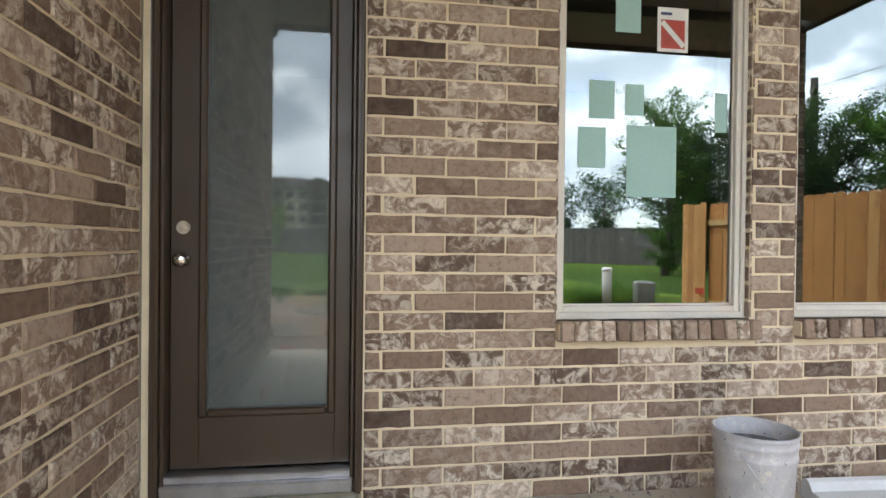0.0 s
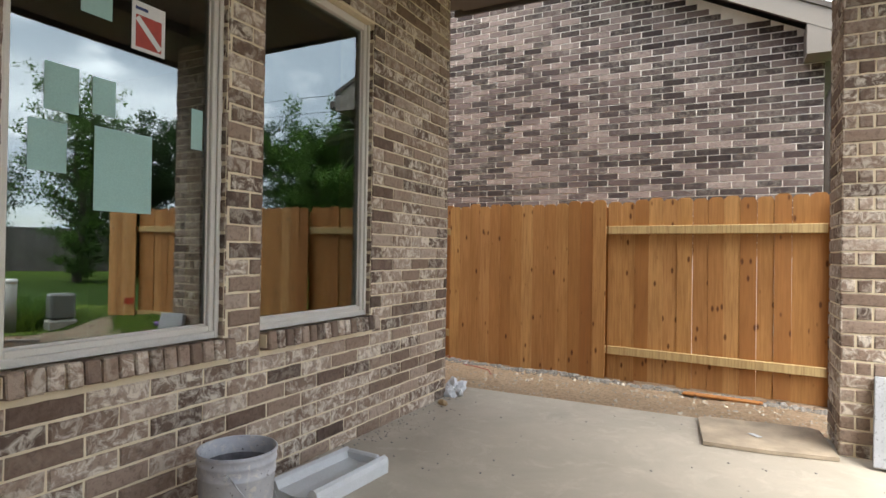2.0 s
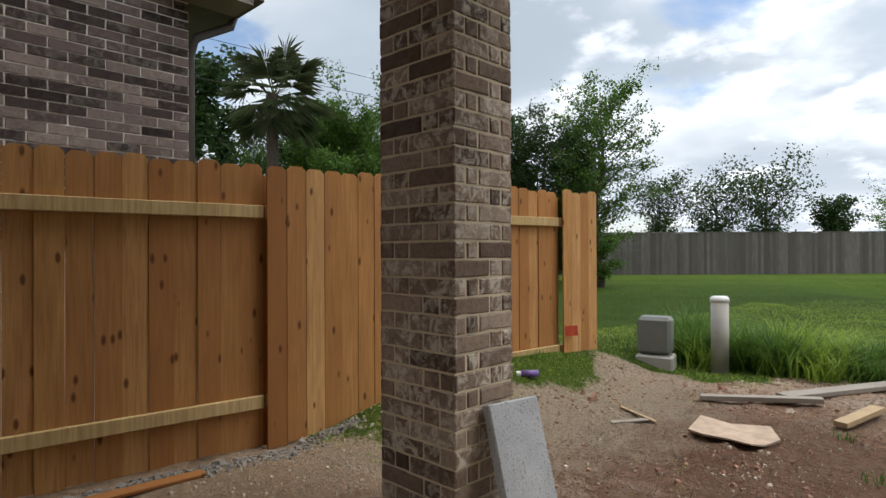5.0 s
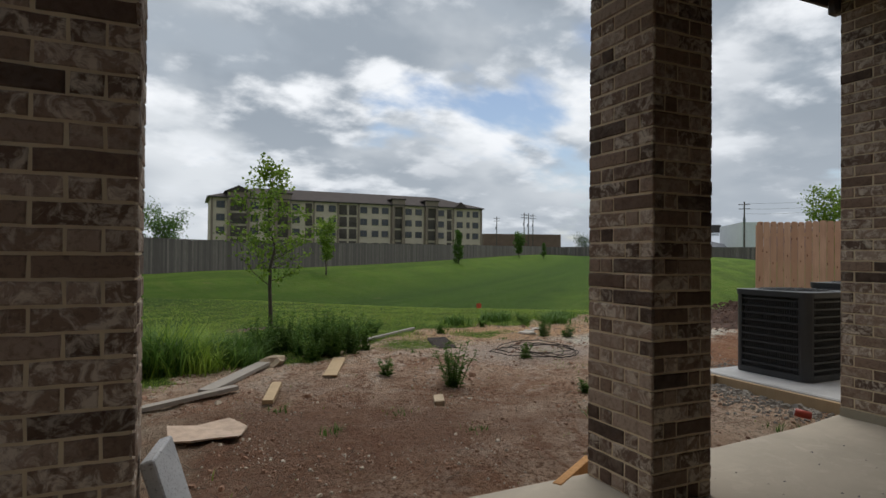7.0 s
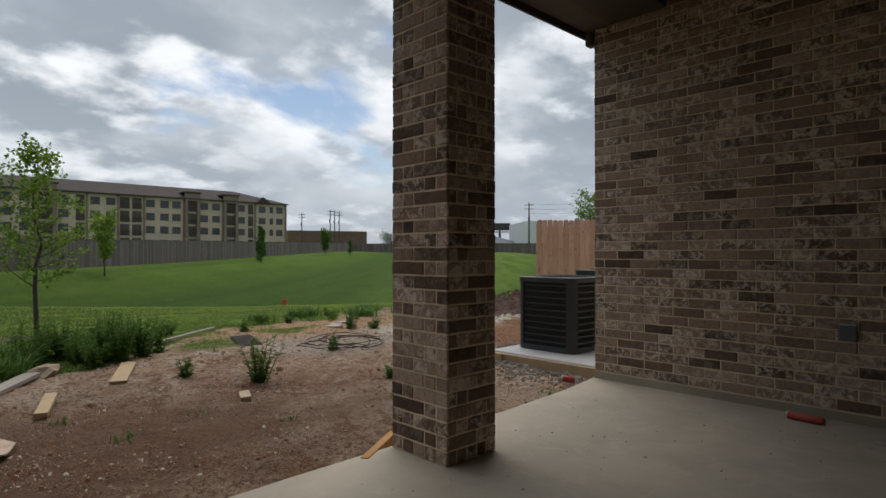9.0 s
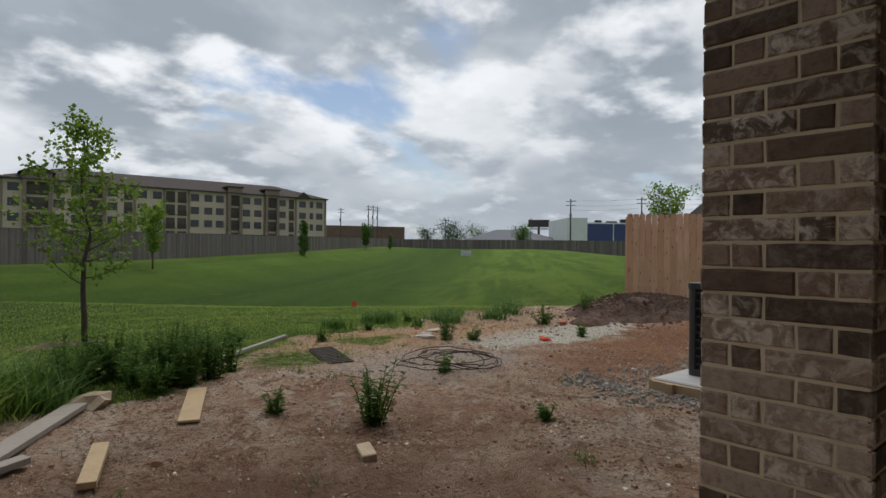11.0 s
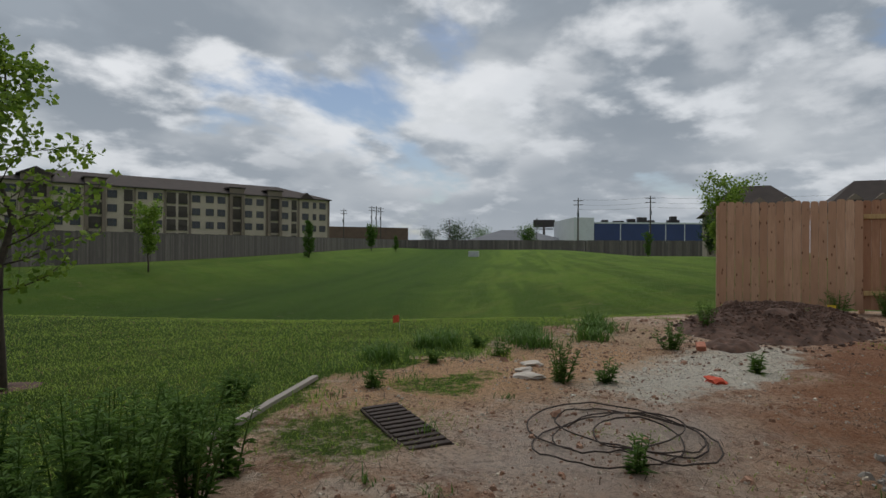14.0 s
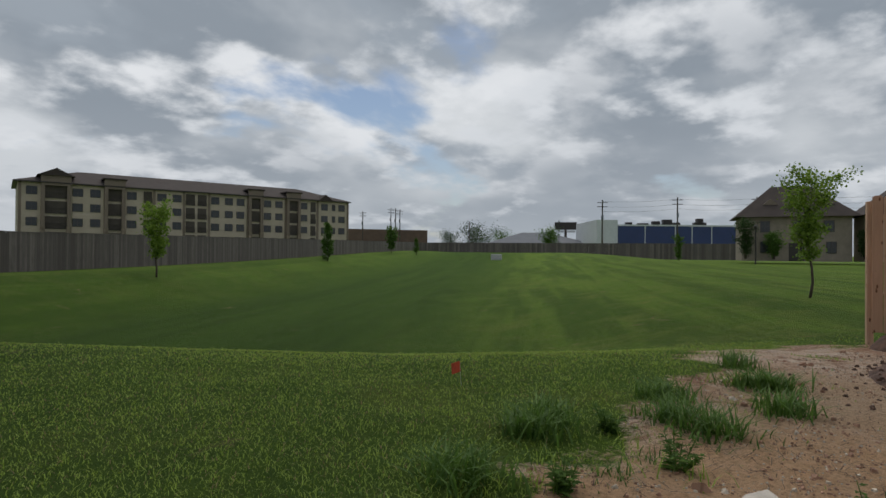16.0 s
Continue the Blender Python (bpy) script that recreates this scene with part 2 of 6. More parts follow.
def film_mat():
    """Door glass under a hazy protective film."""
    m = glass_mat("filmed_glass", 0.09, (0.50, 0.56, 0.55), 0.03)
    nt = m.node_tree
    top = [n for n in nt.nodes if n.type == "MIX_SHADER"][0]
    out = [n for n in nt.nodes if n.type == "OUTPUT_MATERIAL"][0]
    d, mx = nt.nodes.new("ShaderNodeBsdfDiffuse"), nt.nodes.new("ShaderNodeMixShader")
    tex = nt.nodes.new("ShaderNodeTexNoise")
    tex.inputs["Scale"].default_value = 3.0
    rng_node = nt.nodes.new("ShaderNodeMapRange")
    rng_node.inputs["To Min"].default_value, rng_node.inputs["To Max"].default_value = 0.04, 0.17
    d.inputs["Color"].default_value = (0.55, 0.62, 0.62, 1)
    nt.links.new(tex.outputs["Fac"], rng_node.inputs["Value"]), nt.links.new(rng_node.outputs["Result"], mx.inputs[0])
    nt.links.new(top.outputs[0], mx.inputs[1]), nt.links.new(d.outputs[0], mx.inputs[2])
    nt.links.new(mx.outputs[0], out.inputs["Surface"])
    return m


M_DGLASS = film_mat()
M_FARGLASS = plain("far_window_glass", (0.035, 0.04, 0.045), 0.12, vary=0.3, scale=0.6, bump=0.0)


# ---- builders ----
def link(name, me, parent=None, mat=None):
    ob = new(name, me)
    if mat and not me.materials:
        me.materials.append(mat)
    if parent:
        ob.parent = parent
    return ob


def part(name, bm, mat, parent, label="", smooth=False):
    me = bpy.data.meshes.new(name)
    bm.to_mesh(me)
    bm.free()
    if smooth:
        me.shade_smooth()
    ob = link(name, me, parent, mat)
    return tagged(ob, label)


def thing(name, label, category, m=None, group=""):
    ob = new(name)
    ob.empty_display_size = 0.1
    if m is not None:
        ob.matrix_world = m
    return tagged(ob, label, category, group)


def solo(name, bm, mat, label, category, m=None, group="", kind="", smooth=False):
    ob = part(name, bm, mat, None, smooth=smooth)
    if m is not None:
        ob.matrix_world = m
    return tagged(ob, label, category, group, kind)


def box(lo, hi, bevel=0.0, bm=None, m=None):
    b = bmesh.new()
    bmesh.ops.create_cube(b, size=1)
    lo, hi = Vector(lo), Vector(hi)
    bmesh.ops.scale(b, vec=hi - lo, verts=b.verts)
    bmesh.ops.translate(b, vec=(lo + hi) / 2, verts=b.verts)
    if bevel:
        bmesh.ops.bevel(b, geom=b.edges[:], offset=bevel, segments=1, affect="EDGES")
    if m is not None:
        b.transform(m)
    return merge(bm, b)


def merge(bm, b):
    if bm is None:
        return b
    me = bpy.data.meshes.new("tmp")
    b.to_mesh(me)
    b.free()
    bm.from_mesh(me)
    bpy.data.meshes.remove(me)
    return bm


def tube(points, radii, sides=8, bm=None, cap=True):
    """A tapered tube along points."""
    bm = bm or bmesh.new()
    rings = []
    pts = [Vector(p) for p in points]
    side = None
    for i, p in enumerate(pts):
        d = (pts[min(i + 1, len(pts) - 1)] - pts[max(i - 1, 0)]).normalized()
        if side is None:
            side = d.orthogonal().normalized()
        side = (side - d * side.dot(d)).normalized()
        up = d.cross(side)
        r = radii[i] if isinstance(radii, (list, tuple)) else radii
        rings.append([bm.verts.new(p + (side * math.cos(a) + up * math.sin(a)) * r) for a in (2 * math.pi * k / sides for k in range(sides))])
    for a, b in zip(rings, rings[1:]):
        for k in range(sides):
            bm.faces.new((a[k], a[(k + 1) % sides], b[(k + 1) % sides], b[k]))
    if cap:
        bm.faces.new(rings[0][::-1])
        bm.faces.new(rings[-1])
    return bm


def lathe(profile, sides=32, bm=None):
    """A turned shape round z from (radius, z) pairs."""
    bm = bm or bmesh.new()
    rings = [[bm.verts.new((r * math.cos(2 * math.pi * k / sides), r * math.sin(2 * math.pi * k / sides), z)) for k in range(sides)] for r, z in profile]
    for a, b in zip(rings, rings[1:]):
        for k in range(sides):
            bm.faces.new((a[k], a[(k + 1) % sides], b[(k + 1) % sides], b[k]))
    return bm


def prism(outline, lo, hi, axis="z", bm=None):
    """A solid from a flat outline of (a, b) pairs, drawn out along an axis."""
    bm = bm or bmesh.new()
    put = {"z": lambda a, b, c: (a, b, c), "y": lambda a, b, c: (a, c, b), "x": lambda a, b, c: (c, a, b)}[axis]
    low, top = [[bm.verts.new(put(a, b, c)) for a, b in outline] for c in (lo, hi)]
    n = len(outline)
    bm.faces.new(low[::-1]), bm.faces.new(top)
    for k in range(n):
        bm.faces.new((low[k], low[(k + 1) % n], top[(k + 1) % n], top[k]))
    bmesh.ops.recalc_face_normals(bm, faces=bm.faces[:])
    return bm


# ---- brickwork ----
COURSE, PITCH, JOINT = 0.080, 0.258, 0.010
rng = random.Random(4)
brick_cache = {}


def brick_verts(w, h, d, r, rough=0.0025):
    """Outward face towards -y, with chipped edges and an uneven face; x from 0 to w, z from 0 to h."""
    n = 4 if w > 0.15 else 2
    c = 0.006
    v, f = [], []
    for ring, (ins, y) in enumerate(((0, 0.0), (0, -d + c), (c, -d))):
        for k in range(n + 1):
            x = ins + (w - 2 * ins) * k / n
            j = (lambda: r.uniform(-rough, rough)) if ring else (lambda: 0.0)
            v.append((x + j(), y + j() * 0.6, ins + j()))
            v.append((x + j(), y + j() * 0.6, h - ins + j()))
    m = 2 * (n + 1)
    for ring in (0, 1):
        a, b = ring * m, (ring + 1) * m
        for k in range(n):
            f.append((a + 2 * k, a + 2 * k + 2, b + 2 * k + 2, b + 2 * k))
            f.append((a + 2 * k + 1, b + 2 * k + 1, b + 2 * k + 3, a + 2 * k + 3))
        f.append((a, b, b + 1, a + 1))
        e = 2 * n
        f.append((a + e, a + e + 1, b + e + 1, b + e))
    for k in range(n):
        b = 2 * m + 2 * k
        f.append((b, b + 2, b + 3, b + 1))
    return v, f


def brick_mesh(w, h, d):
    key = (round(w, 2), round(h, 3), d)
    pool = brick_cache.setdefault(key, [])
    if len(pool) < 6:
        me = bpy.data.meshes.new("brick")
        v, f = brick_verts(key[0] if abs(w - key[0]) < 0.004 else w, h, d, rng)
        me.from_pydata(v, [], f)
        me.materials.append(M_BRICK)
        pool.append(me)
        return me
    return rng.choice(pool)


def course_cells(length, height, holes, phase=0, stagger=0.5):
    """Bricks (a0, a1, z0, z1) of a running bond on a panel, cut round the holes (a0, a1, z0, z1)."""
    out = []
    for k in range(int(height / COURSE) + 1):
        z0, z1 = k * COURSE + JOINT, min((k + 1) * COURSE, height)
        if z1 - z0 < 0.02:
            continue
        free = [(0.0, length)]
        for h in holes:
            if h[2] < z1 - 0.012 and h[3] > z0 + 0.012:
                free = [s for a, b in free for s in ((a, min(b, h[0])), (max(a, h[1]), b)) if s[1] - s[0] > 0.02]
        start = -PITCH * (stagger if (k + phase) % 2 else 0.0)
        for a, b in free:
            x = start
            while x < b:
                p, q = max(x + JOINT * 0.5, a + (0 if a == 0 else JOINT * 0.3)), min(x + PITCH - JOINT * 0.5, b)
                if q - p > 0.02:
                    out.append((p, q, z0, z1))
                x += PITCH
    return out


def lay(parent, m, cells, depth, near=None):
    """Lay bricks on the panel whose pose is m (x along, z up, -y outward). near(a, z) picks those that are parts."""
    rest_v, rest_f = [], []
    back = parent.matrix_basis.inverted()
    r2 = random.Random(9)
    for a0, a1, z0, z1 in cells:
        j = rng.uniform(-0.0015, 0.0015)
        at = m @ Matrix.Translation((a0, j, z0))
        if near is None or near((a0 + a1) / 2, (z0 + z1) / 2):
            ob = link("brick", brick_mesh(a1 - a0, z1 - z0, depth), parent)
            ob.matrix_basis = back @ at
        else:
            v, f = brick_verts(a1 - a0, z1 - z0, depth, r2)
            o = len(rest_v)
            rest_v += [tuple(at @ Vector(p)) for p in v]
            rest_f += [tuple(i + o for i in q) for q in f]
    if rest_v:
        me = bpy.data.meshes.new("bricks_beyond")
        me.from_pydata(rest_v, [], rest_f)
        ob = link("bricks_beyond", me, parent, M_BRICK_R)
        ob.matrix_basis = back
        tagged(ob, kind="stuff")


# ---- the house: patio slab, brick walls, pillars, roof ----
WX, WY = 4.84, -3.34          # ends of the back wall and of the side wall
Z0 = 0.067                    # underside of the first course
HEAD = 2.62
WIN = [(1.665, 2.575), (2.805, 3.755)]
DOOR = (0.03, 0.845, 2.60)
CEIL = 3.36


def wall_boxes(name, length, height, depth, holes, m, mat, label, base=0.0):
    """A wall with real openings; x along, thickness towards +y."""
    bm = bmesh.new()
    xs = sorted({0.0, length, *[v for h in holes for v in h[:2]]})
    for a, b in zip(xs, xs[1:]):
        cut = sorted([h[2:] for h in holes if h[0] <= a + 1e-6 and h[1] >= b - 1e-6])
        z = base
        for lo, hi in cut + [(height, height)]:
            if lo - z > 0.001:
                box((a, 0, z), (b, depth, lo), bm=bm)
            z = hi
    ob = solo(name, bm, mat, label, "wall", m, kind="structure")
    return ob


bm = bmesh.new()
prism([(-0.02, 0.0), (-0.02, -3.36), (0.6, -3.26), (1.5, -3.19), (3.3, -3.14), (4.6, -3.06), (5.2, -2.55), (5.22, 0.12), (4.84, 0.12), (4.84, 0.0)], -0.22, 0.0, bm=bm)
solo("patio_slab", bm, M_SLAB, "dusty tan concrete patio slab with stains", "patio", kind="structure")

holes = [(*w, 0.72, HEAD) for w in WIN] + [(DOOR[0], DOOR[1], 0.06, DOOR[2])]
wall_back = wall_boxes("wall_back", WX, 3.6, 0.26, holes, pose(0, 0.007, 0), M_MORTAR, "brown brick back wall with cream mortar", -0.1)
wall_side = wall_boxes("wall_side", -WY, 3.6, 0.26, [], pose(-0.007, WY, 0, 0, 0, 90), M_MORTAR, "brown brick side wall with cream mortar", -0.1)
wall_end = wall_boxes("wall_end", 9.0, 3.6, 0.2, [], pose(WX - 0.007, 0.267, 0, 0, 0, 90), M_MORTAR, "brown brick gable side of the house", -0.3)
wall_outer = wall_boxes("wall_outer", 6.0, 3.6, 0.26, [], pose(-6.26, WY + 0.007, 0), M_MORTAR, "brown brick outer wall beside the condensers", -0.3)
bm = box((0, -0.012, -0.1), (-WY, 0.0, 0.064))
solo("footing_side", bm, M_CONCF, "rough concrete footing under the side wall", "footing", pose(-0.007, WY, 0, 0, 0, 90), kind="structure")
# roof over the patio
bm = box((-0.27, -2.64, CEIL), (5.35, 0.3, CEIL + 0.05))
solo("ceiling", bm, M_SOFFIT, "brown painted patio ceiling", "ceiling", kind="structure")
bm = box((0.012, -3.15, 3.26), (5.2, -2.635, CEIL + 0.04), 0.006)
solo("beam", bm, M_TRIM, "dark brown boxed beam on the brick pillars", "beam", kind="structure")
bm = box((-0.3, -3.44, 3.27), (5.6, -3.152, 3.31))
box((5.36, -3.0, 3.50), (5.7, 0.3, 3.54), bm=bm)
solo("soffit", bm, M_SOFFIT, "brown painted eave soffit", "soffit", kind="structure")
bm = box((-0.3, -3.47, 3.21), (5.63, -3.443, 3.42), 0.004)
box((5.703, -3.44, 3.46), (5.73, 0.4, 3.62), 0.004, bm=bm)
solo("fascia", bm, M_TRIM, "dark brown fascia board along the eave", "fascia", kind="structure")
bm = bmesh.new()
prism([(-3.5, 3.43), (-3.5, 3.48), (1.5, 5.7), (6.5, 3.5), (6.5, 3.43), (1.5, 5.6)], -6.6, 5.66, "x", bm)
M_SHINGLE = plain("shingles", (0.10, 0.085, 0.075), 0.9, vary=0.35, scale=7, bump=0.5, fine=40)
solo("roof", bm, M_SHINGLE, "brown asphalt shingle roof of the house", "roof", kind="structure")
bm = box((-0.07, -3.43, 3.12), (0.03, -3.345, 3.25), 0.02)
solo("gutter_end", bm, M_TRIM, "dark gutter elbow at the wall corner", "gutter", kind="structure")

# room behind the windows
bm = bmesh.new()
for lo, hi in (((-0.2, 4.2, 0), (5.0, 4.3, 2.9)), ((-0.2, 0.27, -0.05), (4.6, 4.2, 0.03)), ((-0.2, 0.27, 2.9), (4.6, 4.2, 2.95)), ((-0.2, 0.27, 0), (-0.1, 4.2, 2.9)), ((4.5, 0.27, 0), (4.6, 4.2, 2.9))):
    box(lo, hi, bm=bm)
solo("inner_walls", bm, M_DRYWALL, "unlit drywall room behind the glass", "room", kind="structure")


def pillar(x0, y0, wx, wy, label):
    """A square brick pillar; x0, y0 its corner of least x and y."""
    p = tagged(new("brick_pillar"), label, "pillar", "patio pillars")
    core = part("mortar_core", box((x0 + 0.006, y0 + 0.006, -0.05), (x0 + wx - 0.006, y0 + wy - 0.006, 3.3)), M_MORTAR, p)
    for k in range(4):
        s, t = (wx, wy) if k % 2 == 0 else (wy, wx)
        m = Matrix.Translation((x0 + wx / 2, y0 + wy / 2, 0)) @ pose(0, 0, 0, 0, 0, 90 * k) @ Matrix.Translation((-s / 2, -t / 2 + 0.012, 0))
        cells = []
        for c in range(41):
            z0, z1 = c * COURSE + 0.004, (c + 1) * COURSE - JOINT + 0.004
            e = 0.004
            cuts = (0.0, s * 0.60, s * 0.81, s) if c % 2 else (0.0, s * 0.20, s * 0.41, s)
            if c == 0:
                cuts = (0.0, s * 0.2, s * 0.4, s * 0.6, s * 0.8, s)
            for a, b in zip(cuts, cuts[1:]):
                cells.append((a + (e if a else 0.001), b - (e if b < s else 0.001), z0, z1))
        lay(p, m, cells, 0.012, near=lambda a, z: z < 2.72)
    return p


def shifted(cells_len, height, holes, shift, phase):
    got = course_cells(cells_len + 2 * PITCH, height, [(h[0] + shift, h[1] + shift, h[2], h[3]) for h in holes], phase)
    return [(max(a - shift, 0.0), min(b - shift, cells_len), z0, z1) for a, b, z0, z1 in got if b - shift > 0.025 and a - shift < cells_len - 0.025]


# ---- windows and door ----
def window(name, x0, x1):
    w = tagged(new(name), "fixed window with almond vinyl frame and reflecting glass", "window", "patio windows", "structure")
    zb, zt, t = 0.762, HEAD - 0.005, 0.045
    bm = bmesh.new()
    for lo, hi in (((x0, 0.05, zb), (x0 + t, 0.12, zt)), ((x1 - t, 0.05, zb), (x1, 0.12, zt)), ((x0 + t, 0.05, zb), (x1 - t, 0.12, zb + t)), ((x0 + t, 0.05, zt - t), (x1 - t, 0.12, zt))):
        box(lo, hi, 0.004, bm)
    part("window_frame", bm, M_ALMOND, w)
    bm = bmesh.new()
    for lo, hi in (((x0 - 0.004, 0.035, zb - 0.012), (x0 + 0.022, 0.05, zt)), ((x1 - 0.022, 0.035, zb - 0.012), (x1 + 0.004, 0.05, zt)), ((x0 + 0.022, 0.035, zb - 0.012), (x1 - 0.022, 0.05, zb + 0.02))):
        box(lo, hi, 0.003, bm)
    part("brick_mould", bm, M_ALMOND, w)
    pane = part("pane", box((x0 + t - 0.006, 0.078, zb + t - 0.006), (x1 - t + 0.006, 0.086, zt - t + 0.006)), M_GLASS, w, "reflecting double-glazed pane")
    pane.visible_shadow = False
    bm = bmesh.new()
    d = 0.008
    for a, b, c, e in ((x0 + t, x0 + t + d, zb + t, zt - t), (x1 - t - d, x1 - t, zb + t, zt - t), (x0 + t, x1 - t, zb + t, zb + t + d)):
        box((a, 0.070, c), (b, 0.077, e), bm=bm)
    part("glazing_bead", bm, M_ALMOND, w)
    return w


for k, (a, b) in enumerate(WIN):
    window("window_%d" % (k + 1), a, b)

door = tagged(new("door_1"), "dark bronze full-glass exterior door, shut", "door", kind="structure")
bm = bmesh.new()
for lo, hi in (((0.03, -0.012, 0.06), (0.062, 0.12, 2.6)), ((0.812, -0.012, 0.06), (0.845, 0.12, 2.6)), ((0.062, -0.012, 2.565), (0.812, 0.12, 2.6))):
    box(lo, hi, 0.006, bm)
for lo, hi in (((0.0625, 0.012, 0.10), (0.078, 0.13, 2.564)), ((0.796, 0.012, 0.10), (0.8115, 0.13, 2.564))):
    box(lo, hi, 0.004, bm)
for lo, hi in (((0.035, -0.020, 0.06), (0.046, -0.0125, 2.6)), ((0.829, -0.020, 0.06), (0.840, -0.0125, 2.6))):
    box(lo, hi, 0.003, bm)
part("door_frame", bm, M_BRONZE, door)
DG = (0.222, 0.700, 0.395, 2.42)
bm = bmesh.new()
for lo, hi in (((0.082, 0.085, 0.155), (DG[0] - 0.03, 0.13, 2.56)), ((DG[1] + 0.03, 0.085, 0.155), (0.792, 0.13, 2.56)), ((DG[0] - 0.03, 0.085, 0.155), (DG[1] + 0.03, 0.13, DG[2] - 0.03)), ((DG[0] - 0.03, 0.085, DG[3] + 0.03), (DG[1] + 0.03, 0.13, 2.56))):
    box(lo, hi, 0.002, bm)
leaf = part("door_leaf", bm, M_BRONZE, door)
bm = bmesh.new()
for lo, hi in (((DG[0] - 0.034, 0.072, DG[2] - 0.034), (DG[0], 0.100, DG[3] + 0.034)), ((DG[1], 0.072, DG[2] - 0.034), (DG[1] + 0.034, 0.100, DG[3] + 0.034)), ((DG[0], 0.072, DG[2] - 0.034), (DG[1], 0.100, DG[2])), ((DG[0], 0.072, DG[3]), (DG[1], 0.100, DG[3] + 0.034))):
    box(lo, hi, 0.009, bm)
part("glazing_frame", bm, M_BRONZE, leaf)
pane = part("pane", box((DG[0] - 0.01, 0.100, DG[2] - 0.01), (DG[1] + 0.01, 0.106, DG[3] + 0.01)), M_DGLASS, leaf, "hazy protective film over the door glass")
pane.visible_shadow = False
bm = lathe([(0.0, 0), (0.030, 0), (0.031, 0.006), (0.012, 0.010), (0.011, 0.026), (0.024, 0.034), (0.029, 0.046), (0.026, 0.058), (0.014, 0.064), (0.0, 0.065)], 28)
knob = part("door_knob", bm, M_CHROME, door, "round satin nickel knob", True)
knob.matrix_basis = pose(0.128, 0.085, 1.0, 90)
bm = lathe([(0.0, 0.002), (0.019, 0.002), (0.022, 0.004), (0.026, 0.004), (0.027, 0.0)], 24)
M_HOLE = plain("raw_bore", (0.55, 0.48, 0.38), 0.8, vary=0.4, scale=40)
bore = part("deadbolt_bore", bm, M_HOLE, door, "empty deadbolt bore")
bore.matrix_basis = pose(0.128, 0.084, 1.128, 90)
bm = box((0.064, -0.005, 0.062), (0.81, 0.13, 0.118), 0.006)
box((0.064, 0.02, 0.118), (0.81, 0.12, 0.148), 0.005, bm)
part("threshold", bm, M_ALU, door, "scuffed aluminium threshold")
bm = box((0.03, -0.05, 0.0), (0.845, 0.06, 0.06), 0.01)
solo("door_step", bm, M_CONCF, "rough mortar bed under the door threshold", "step", kind="structure")


# ---- ground ----
def smooth(a, b, v):
    t = min(1.0, max(0.0, (v - a) / (b - a)))
    return t * t * (3 - 2 * t)


AX = Vector((-0.718, -0.696))      # along the far field fence
NR = Vector((-0.696, 0.718))       # from that fence towards the house
FP = Vector((1.64, -40.9))         # a point of that fence


def field(x, y):
    d = Vector((x, y)) - FP
    return d.dot(AX), d.dot(NR)


EDGE = [(9.0, -5.2), (6.6, -5.4), (5.6, -6.5), (4.4, -7.05), (3.3, -7.35), (2.2, -8.3), (1.0, -9.5), (-0.1, -9.75), (-1.4, -9.6), (-2.8, -10.2), (-5.0, -11.4), (-7.8, -10.9), (-8.6, -10.0), (-12, -6.0)]


def edge_y(x):
    """How far the bare soil reaches."""
    for (xa, ya), (xb, yb) in zip(EDGE, EDGE[1:]):
        if xb <= x <= xa:
            k = (xa - x) / (xa - xb)
            return ya + (yb - ya) * k
    return -5.2 if x > 9 else -6.0


def grassy(x, y):
    """1 on lawn, 0 on bare soil."""
    w = noise.noise((x * 0.9, y * 0.9, 3.0)) * 0.55 + noise.noise((x * 2.7, y * 2.7, 8.0)) * 0.28
    d = edge_y(x) - y + w * 1.1
    g = smooth(-0.35, 0.35, d)
    if x > 5.2:
        g = max(g, smooth(-0.3, 0.3, x - 5.88 + w * 0.8) * smooth(2.9, 3.7, -y + w * 0.6))
    patch = smooth(0.32, 0.6, noise.noise((x * 1.1 + 7, y * 1.1, 1.0)) + 0.25 * noise.noise((x * 5, y * 5, 2.0)))
    d = math.hypot((x - 1.65) / 0.75, (y + 8.0) / 0.6) + w * 0.9
    g = max(g, 0.62 * smooth(1.35, 0.35, d))
    return max(g, patch * 0.6 * smooth(-5.0, -8.0, y) * smooth(1.8, 0.4, x) + 0.0)


